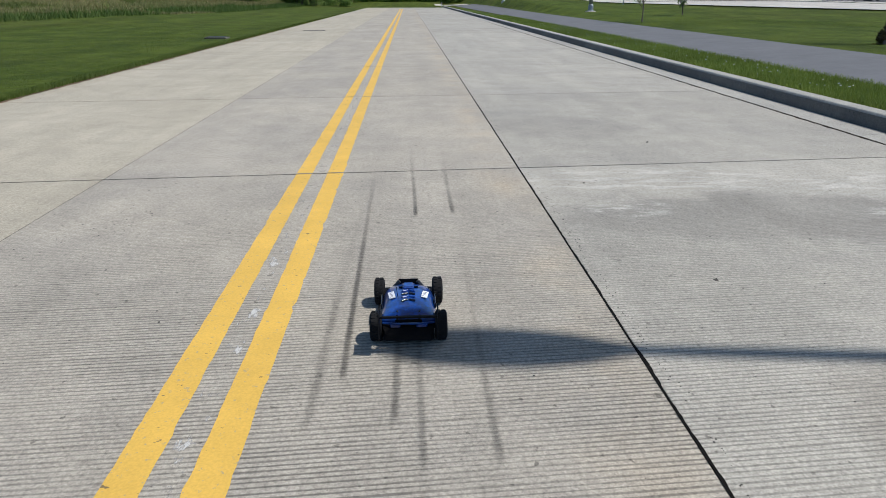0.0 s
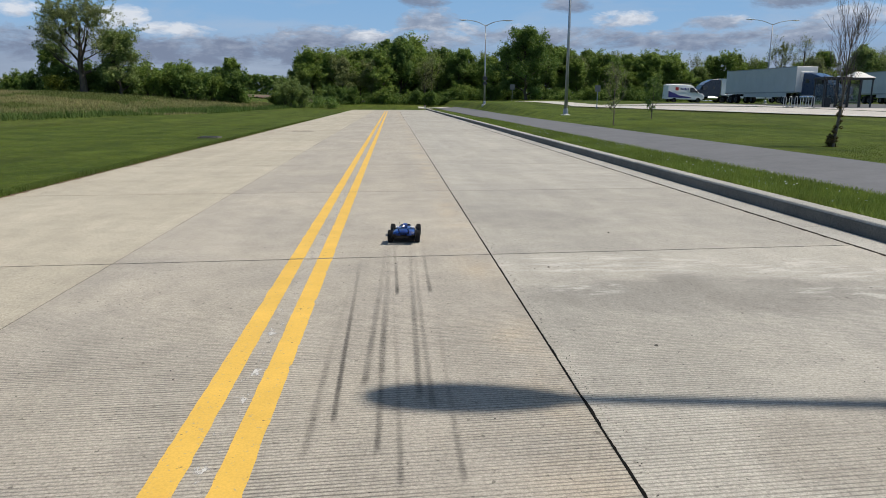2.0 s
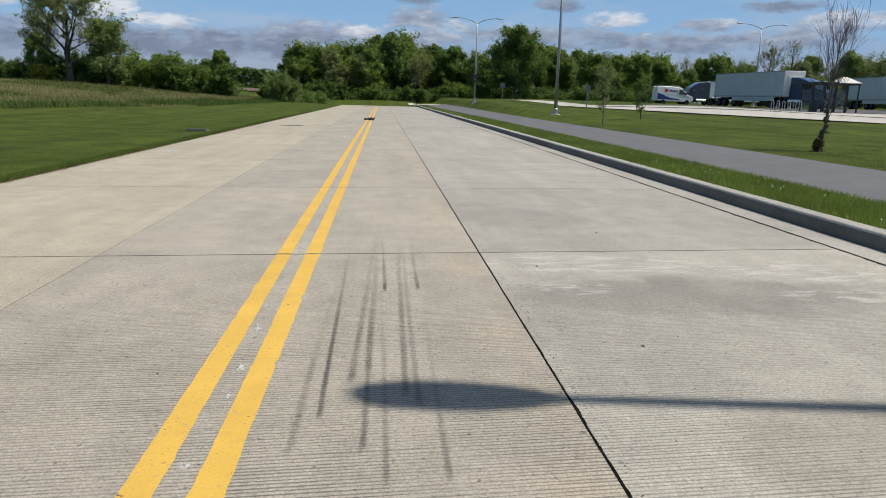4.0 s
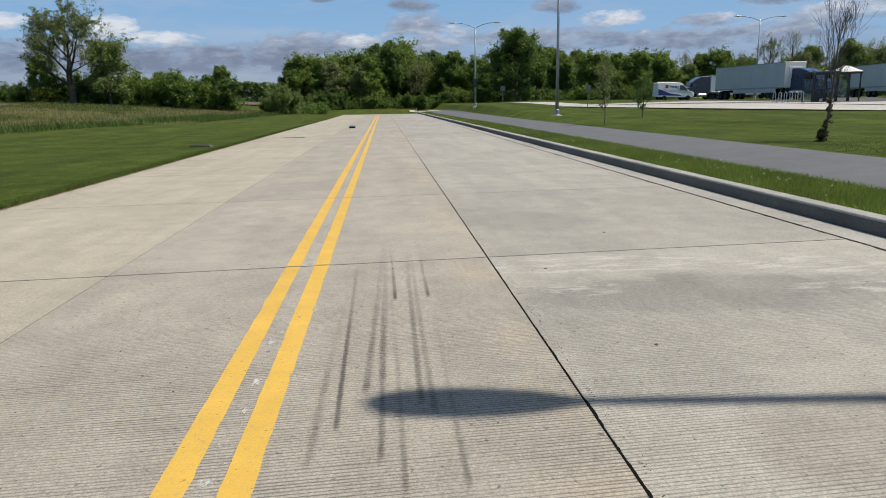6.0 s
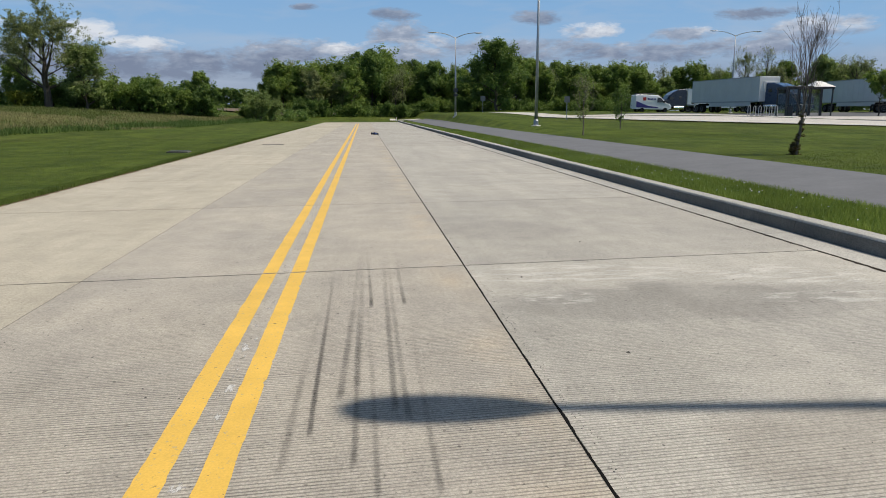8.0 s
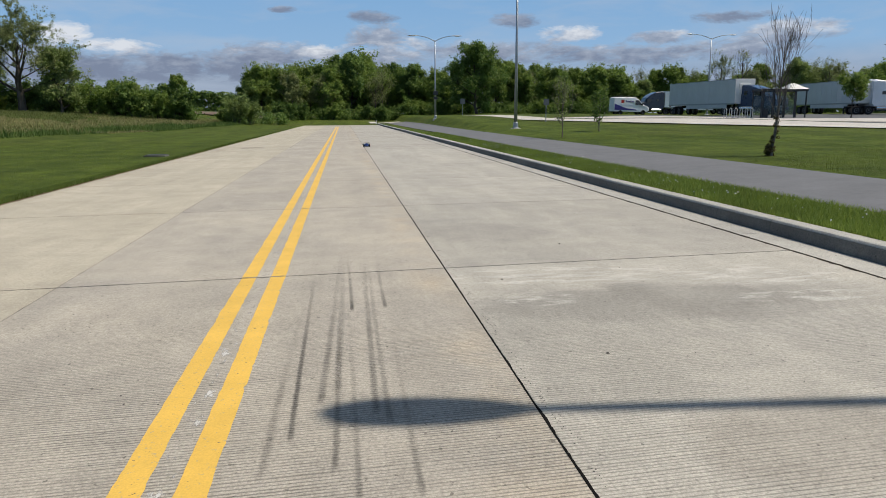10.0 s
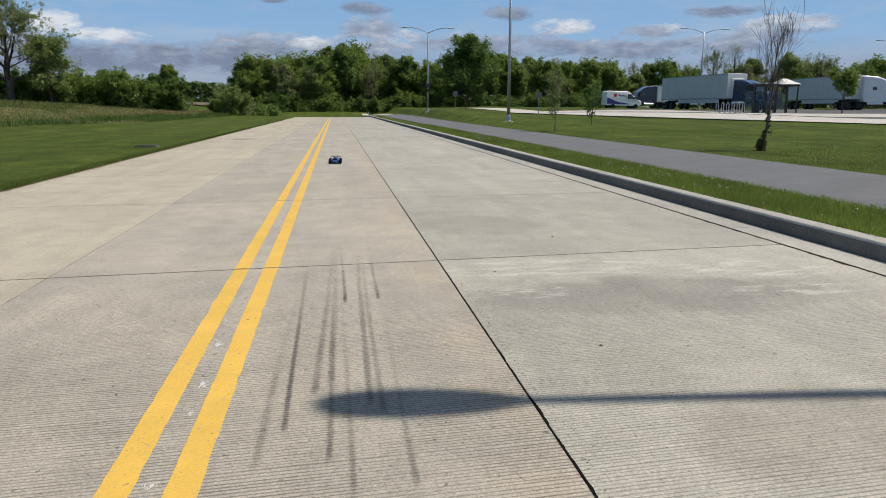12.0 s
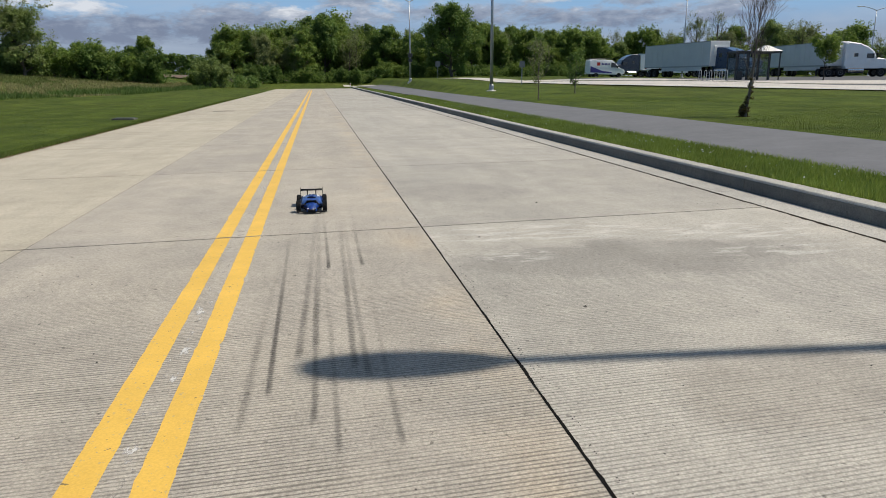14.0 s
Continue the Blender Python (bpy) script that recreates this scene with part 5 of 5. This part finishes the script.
# ---- road markings, tyre marks ----
def painted_line(x0, x1, seed, label):
    """Thick worn paint: ragged edges, chips, cracked through at each slab joint."""
    r = random.Random(seed)
    vs, fs = [], []
    xm = (x0 + x1) / 2
    for k in range(-4, 18):
        ya, yb = 8.382 + k * 5.12 + 0.069 * xm, 8.344 + (k + 1) * 5.12 + 0.069 * xm
        near = ya < 24
        ys = np.linspace(ya, yb, 100 if near else 6)
        o = len(vs)
        chip = [0.0, 0.0]
        for i, y in enumerate(ys):
            row = []
            for side, x in enumerate((x0, x1)):
                if near and r.random() < 0.035:
                    chip[side] = r.choice((0.004, 0.008, 0.014, -0.005))
                elif r.random() < 0.4:
                    chip[side] = 0.0
                row.append(x + (1 if side == 0 else -1) * chip[side] + (r.uniform(-0.0025, 0.0025) if near else 0))
            for j, f in enumerate((0.0, 1.0)):
                x = row[j]
                vs.append((x, y + 0.069 * (x - xm), 0.003))
        fs += [(o + 2 * i, o + 2 * i + 1, o + 2 * i + 3, o + 2 * i + 2) for i in range(len(ys) - 1)]
    return tagged(raw("road_line", vs, fs, M["paint"]), label, "road marking", "double centre line", "structure")


painted_line(-0.179, -0.041, 1, "worn yellow centre line painted on concrete")
painted_line(0.095, 0.234, 2, "worn yellow centre line painted on concrete")


def tyre_mark(path, width, dens, label="black rubber tyre mark on concrete", z=0.0035, tail=0.25):
    """A streak of rubber: soft sides, a density that fades from start to end."""
    vs, fs, den = [], [], []
    (x0, y0), (x1, y1) = path
    n = max(6, int(abs(y1 - y0) / 0.12))
    prof = (-1.0, -0.72, -0.3, 0.3, 0.72, 1.0)
    soft = (0.0, 0.42, 0.95, 0.95, 0.42, 0.0)
    for k in range(n + 1):
        f = k / n
        x, y = x0 + (x1 - x0) * f + 0.012 * math.sin(3 * f + x0 * 9), y0 + (y1 - y0) * f
        run = f * abs(y1 - y0)
        fade = min(1.0, run / 0.03) * ((1 - f) ** 0.9 * 0.85 + 0.65 * math.exp(-run / 0.22)) + tail * (1 - f) * min(1.0, run / 0.05)
        fade *= 0.8 + 0.35 * noise.noise((x0 * 40, y * 2.3, 0.5)) + 0.15 * noise.noise((x0 * 40, y * 9.0, 3.5))
        for p, s in zip(prof, soft):
            vs.append((x + p * width / 2, y, z))
            den.append(min(1.0, s * fade * dens * 0.82))
    m = len(prof)
    for k in range(n):
        for i in range(m - 1):
            fs.append((k * m + i, k * m + i + 1, (k + 1) * m + i + 1, (k + 1) * m + i))
    ob = raw("tyre_mark", vs, fs, M["skid"])
    at = ob.data.attributes.new("rubber", "FLOAT", "POINT")
    at.data.foreach_set("value", den)
    return tagged(ob, label, "tyre mark", "tyre marks")


OLD_MARKS = [((0.552, 4.71), (0.50, 8.4), 0.040, 1.0), ((0.448, 4.36), (0.466, 7.4), 0.052, 0.42), ((0.753, 4.39), (0.757, 7.0), 0.042, 0.55), ((0.850, 4.10), (0.850, 7.2), 0.036, 0.42),
             ((1.136, 4.12), (1.155, 6.8), 0.042, 0.45), ((0.856, 6.97), (0.85, 9.7), 0.042, 0.60), ((1.150, 7.02), (1.155, 9.4), 0.044, 0.48)]
for i, (a, b, w, d) in enumerate(OLD_MARKS):
    tyre_mark((a, b), w, d, "black rubber tyre mark on concrete", z=0.0034 + 0.0003 * i)
# fresh streaks, left as the buggy launches
NEW_MARKS = [((0.676, 5.15), (0.765, 9.6), 0.055, 0.46), ((0.962, 4.95), (1.045, 9.6), 0.052, 0.52), ((0.757, 5.3), (0.80, 10.2), 0.060, 0.36), ((1.034, 4.85), (1.075, 9.6), 0.045, 0.40)]
fresh = [tyre_mark((a, b), w, d, "fresh black rubber tyre mark on concrete", z=0.0, tail=0.35) for a, b, w, d in NEW_MARKS]

# bare soil along the road's edge
ev, ef = [], []
er = random.Random(4)
for k in range(240):
    y = 6 + k * 0.2
    ev += [(ROAD_L - 0.05, y, 0.034), (ROAD_L + max(0.004, er.gauss(0.025, 0.03)), y, 0.004)]
ef = [(2 * k, 2 * k + 1, 2 * k + 3, 2 * k + 2) for k in range(239)]
tagged(raw("soil_edge", ev, ef, M["soil"]), "crumbled brown soil along the road's edge", "soil", kind="stuff")

# ragged black strip along the wide joint, standing a little over the slab edges
# its colour stands for the shade down in the open gap
jr = random.Random(31)
jv, wl, wr = [], 0.0, 0.0
ys = np.concatenate([np.arange(2.0, 12, 0.02), np.arange(12, 40, 0.1)])
for y in ys:
    wl, wr = 0.7 * wl + jr.gauss(0, 0.0012), 0.7 * wr + jr.gauss(0, 0.0018)
    jv += [(1.8250 + wl * 0.8, y, 0.0025), (1.8370 + max(wr, -0.007), y, 0.0025)]
jf = [(2 * k, 2 * k + 1, 2 * k + 3, 2 * k + 2) for k in range(len(ys) - 1)]
tagged(raw("joint_sealant", jv, jf, M["joint"]), "ragged black strip standing for the dark open gap of the long road joint", "sealant", kind="stuff")

# brown debris washed along the gutter joint
dv2 = []
wd = 0.0
for k in range(900):
    y = 4 + k * 0.05
    wd = 0.75 * wd + er.gauss(0, 0.008)
    dv2 += [(5.874 - 0.006 - abs(wd), y, 0.0022), (5.894 + 0.004 + abs(er.gauss(0, 0.006)), y, 0.0022)]
tagged(raw("gutter_debris", dv2, [(2 * k, 2 * k + 1, 2 * k + 3, 2 * k + 2) for k in range(899)], M["debris"]), "dark brown debris along the gutter joint", "soil", kind="stuff")

# loose grit on the road
gv, gf = [], []
pr = random.Random(77)
stones = [(2.523, 5.73, 0.016), (2.30, 7.9, 0.014), (3.4, 9.6, 0.02), (1.3, 17.2, 0.014), (1.22, 17.6, 0.012)]
stones += [(pr.uniform(-5.2, 5.8), 3.5 + 22 * pr.random() ** 1.5, pr.uniform(0.003, 0.008)) for _ in range(260)]
stones += [(-1.25 + pr.gauss(0, 0.16), 6.95 + pr.gauss(0, 0.25), pr.uniform(0.003, 0.006)) for _ in range(34)]
stones += [(1.875 + abs(pr.gauss(0, 0.03)), 2.5 + 9 * pr.random(), pr.uniform(0.0025, 0.006)) for _ in range(260)]
stones += [(5.87 + pr.gauss(0, 0.015), pr.uniform(6, 24), pr.uniform(0.006, 0.014)) for _ in range(160)]
for sx, sy, r in stones:
    o = len(gv)
    a0 = pr.uniform(0, 6)
    gv += [(sx + r * math.cos(a0 + k * math.tau / 5) * pr.uniform(0.7, 1.2), sy + r * math.sin(a0 + k * math.tau / 5) * pr.uniform(0.7, 1.2), 0.0) for k in range(5)] + [(sx + r * 0.1, sy, r * 0.7)]
    gf += [(o + k, o + (k + 1) % 5, o + 5) for k in range(5)]
M["grit"] = plain("dark_grit", (0.09, 0.08, 0.07), 0.9, 0, 0.4, 40)
tagged(raw("grit", gv, gf, M["grit"]), "scattered dark grit on the concrete", "gravel", kind="stuff")


def scuff_material():
    n = Nodes("old_pale_paint")
    m = n.ramp(n.noise(5.0, 6, 0.7, stretch=(2.0, 0.8, 1)), [(0.56, 0.0), (0.63, 0.8)])
    n.put(n.bsdf.inputs["Alpha"], m)
    return n.done((0.62, 0.60, 0.56), 0.8)


tagged(raw("paint_scuffs", [(x, y, 0.003) for y in (3.2, 16.0) for x in (-0.012, 0.07)], [(0, 1, 3, 2)], scuff_material()), "pale remains of old paint between the yellow lines", "road marking", kind="stuff")
slot = empty("road_grate", pose(-3.6, 37.0, 0.0, 0, 0, 4), "dark iron slot grate set in the concrete", "drain")
part("frame", box(0, 0, 0.004, 1.05, 0.16, 0.012, 0.003), M["dark_steel"], slot)
for k in range(8):
    part("bar", box(-0.46 + k * 0.13, 0, 0.013, 0.04, 0.12, 0.008), M["black"], slot)


# ---- dust thrown up by the launch: thin veils that rise and settle again ----
def dust_material():
    n = Nodes("rubber_dust")
    dens = n.add("ShaderNodeAttribute")
    dens.attribute_name = "rubber"
    cloud = n.ramp(n.noise(1.6, 4, 0.6), [(0.25, 0.55), (0.7, 1.0)])
    n.put(n.bsdf.inputs["Alpha"], n.math("MULTIPLY", cloud, dens.outputs["Fac"]))
    return n.done((0.13, 0.12, 0.11), 0.95, spec=0.0)


M["dust"] = dust_material()


def dust_veil(length, width, dens):
    """A low arched veil with soft ends and sides."""
    vs, fs, den = [], [], []
    n, m = 24, 12
    for k in range(n + 1):
        f = k / n
        for i in range(m + 1):
            g = 2 * i / m - 1
            vs.append((g * width / 2, (f - 0.5) * length, 0.07 * (1 - g * g) * math.sin(math.pi * f)))
            den.append(dens * (1 - g * g) ** 1.5 * math.sin(math.pi * f) ** 2)
    for k in range(n):
        for i in range(m):
            fs.append((k * (m + 1) + i, k * (m + 1) + i + 1, (k + 1) * (m + 1) + i + 1, (k + 1) * (m + 1) + i))
    ob = raw("dust_puff", vs, fs, M["dust"], smooth=True)
    ob.data.attributes.new("rubber", "FLOAT", "POINT").data.foreach_set("value", den)
    ob.visible_shadow = True
    return tagged(ob, "thin grey-brown veil of tyre dust", "dust", "dust puffs")


PUFFS = []
for k in range(5):
    f = k / 4
    y = 7.2 + 13.6 * f
    x = 0.84 + 0.16 * f + 0.40 * f * f
    t_pass = float(np.interp(y + 1.4, [7.12, 8.22, 9.35, 10.95, 12.8, 17.2, 19.6, 22.2, 24.6], [1.8, 1.9, 2.0, 2.1, 2.2, 2.4, 2.5, 2.6, 2.7]))
    PUFFS.append((dust_veil(5.6, 0.6 + 0.8 * f, (0.34, 0.34, 0.26, 0.18, 0.15)[k]), x, y, t_pass))


# ---- paving slabs ----
SKEW, PITCH = 0.069, 5.12
COLS = ((ROAD_L, -1.834, "slab_left"), (-1.826, 1.825, "slab_mid"), (1.837, ROAD_R, "slab_right"))


def slab_mesh(x0, x1, mat):
    """One slab, its joint edges rounded, sheared like the skewed joints."""
    d, b = PITCH - 0.026, 0.002
    vs = []
    for inset, z in ((0.0, -0.2), (0.0, -b), (b, 0.0)):
        for x, y in ((x0 + inset, inset), (x1 - inset, inset), (x1 - inset, d - inset), (x0 + inset, d - inset)):
            vs.append((x, y + SKEW * x, z))
    fs = [(8, 9, 10, 11)]
    for r in (0, 4):
        for k in range(4):
            fs.append((r + k, r + (k + 1) % 4, r + 4 + (k + 1) % 4, r + 4 + k))
    me = bpy.data.meshes.new("slab")
    me.from_pydata(vs, [], fs)
    me.materials.append(M[mat])
    return me


for x0, x1, mat in COLS:
    me = slab_mesh(x0, x1, mat)
    for k in range(26):
        s = new("slab", me)
        s.parent = road
        s.location = (0, 8.372 + 0.005 + (k - 5) * PITCH, 0)


# ---- what moves ----
CAR_ROWS = [
    # seconds, x, y, yaw
    (0.0, 0.815, 5.31, 0), (1.5, 0.815, 5.31, 0), (1.6, 0.82, 5.66, 0), (1.7, 0.84, 6.22, -1), (1.8, 0.87, 7.12, -2), (1.9, 0.91, 8.22, -3), (2.0, 0.97, 9.35, -4), (2.1, 1.06, 10.95, -5),
    (2.2, 1.15, 12.8, -6), (2.4, 1.47, 17.2, -9), (2.5, 1.74, 19.6, -12), (2.6, 2.07, 22.2, -8), (2.7, 2.30, 24.6, 35), (2.8, 2.40, 26.95, 80), (3.0, 2.22, 32.2, 84), (3.2, 1.58, 38.6, 78), (3.6, 0.7, 44.5, 62),
    (4.2, -0.3, 48.0, 40), (4.8, -0.9, 49.4, 14), (5.3, -1.14, 49.7, 2), (5.7, -1.24, 49.6, 0), (6.0, -1.28, 49.5, -4), (6.3, -1.26, 49.3, -3), (6.5, -1.22, 49.2, -8), (6.6, -1.15, 49.1, -25), (6.8, -0.80, 49.4, -65), (7.0, -0.2, 50.3, -88), (7.2, 0.56, 50.9, -94),
    (7.4, 1.03, 50.9, -115), (7.6, 1.25, 51.1, -132), (7.8, 1.46, 51.3, -148), (8.0, 1.60, 51.4, -158), (8.2, 1.66, 51.4, -166), (8.8, 1.80, 49.6, -176), (9.5, 1.95, 43.0, -180), (10.3, 1.97, 34.35, -183),
    (10.6, 1.82, 32.2, -185), (10.9, 1.56, 29.75, -186), (11.2, 1.32, 27.7, -186), (11.5, 1.09, 25.6, -186), (11.8, 0.88, 22.95, -184), (12.1, 0.76, 20.8, -182), (12.4, 0.71, 18.8, -180), (12.7, 0.70, 16.65, -180),
    (13.0, 0.70, 14.7, -180), (13.2, 0.72, 13.3, -180), (13.4, 0.73, 12.25, -180), (13.6, 0.73, 11.32, -180), (13.8, 0.73, 10.45, -180), (14.0, 0.72, 9.78, -180),
]


def motions():
    walk(car, [(t, pose(x, y, 0.0, 0, 0, a)) for t, x, y, a in CAR_ROWS])
    # the wheels roll on, as far as one turn shows from row to row
    ts = [r[0] for r in CAR_ROWS]
    for hub in wheels:
        base = hub.matrix_basis.copy()
        rows, angle, last = [(0.0, base), (1.5, base)], 0.0, 5.31
        for k in range(46, 421):
            t = k / 30
            x = float(np.interp(t, ts, [r[1] for r in CAR_ROWS]))
            y = float(np.interp(t, ts, [r[2] for r in CAR_ROWS]))
            step = min(math.degrees(math.hypot(x - px, y - py) / TYRE), 80.0) if k > 46 else 0.0
            px, py = x, y
            angle -= step
            rows.append((t, base @ pose(0, 0, 0, angle % 360)))
        walk(hub, rows)
    for i, (ob, x, y, tp) in enumerate(PUFFS):
        down = pose(x, y, -0.36)
        end = tp + (1.35)
        walk(ob, [(0.0, down), (tp, down), (tp + 0.1, pose(x, y, 0.02)), (end - 0.2, pose(x - 0.03, y + 0.2, 0.03)), (end, pose(x - 0.05, y + 0.3, -0.36)), (14.0, pose(x - 0.05, y + 0.3, -0.36))])
    for (a, b, w, d), ob in zip(NEW_MARKS, fresh):
        walk(ob, [(0.0, pose(0, 0, -0.004)), (1.75, pose(0, 0, -0.004)), (2.0, pose(0, 0, 0.0065)), (14.0, pose(0, 0, 0.0065))])


motions()
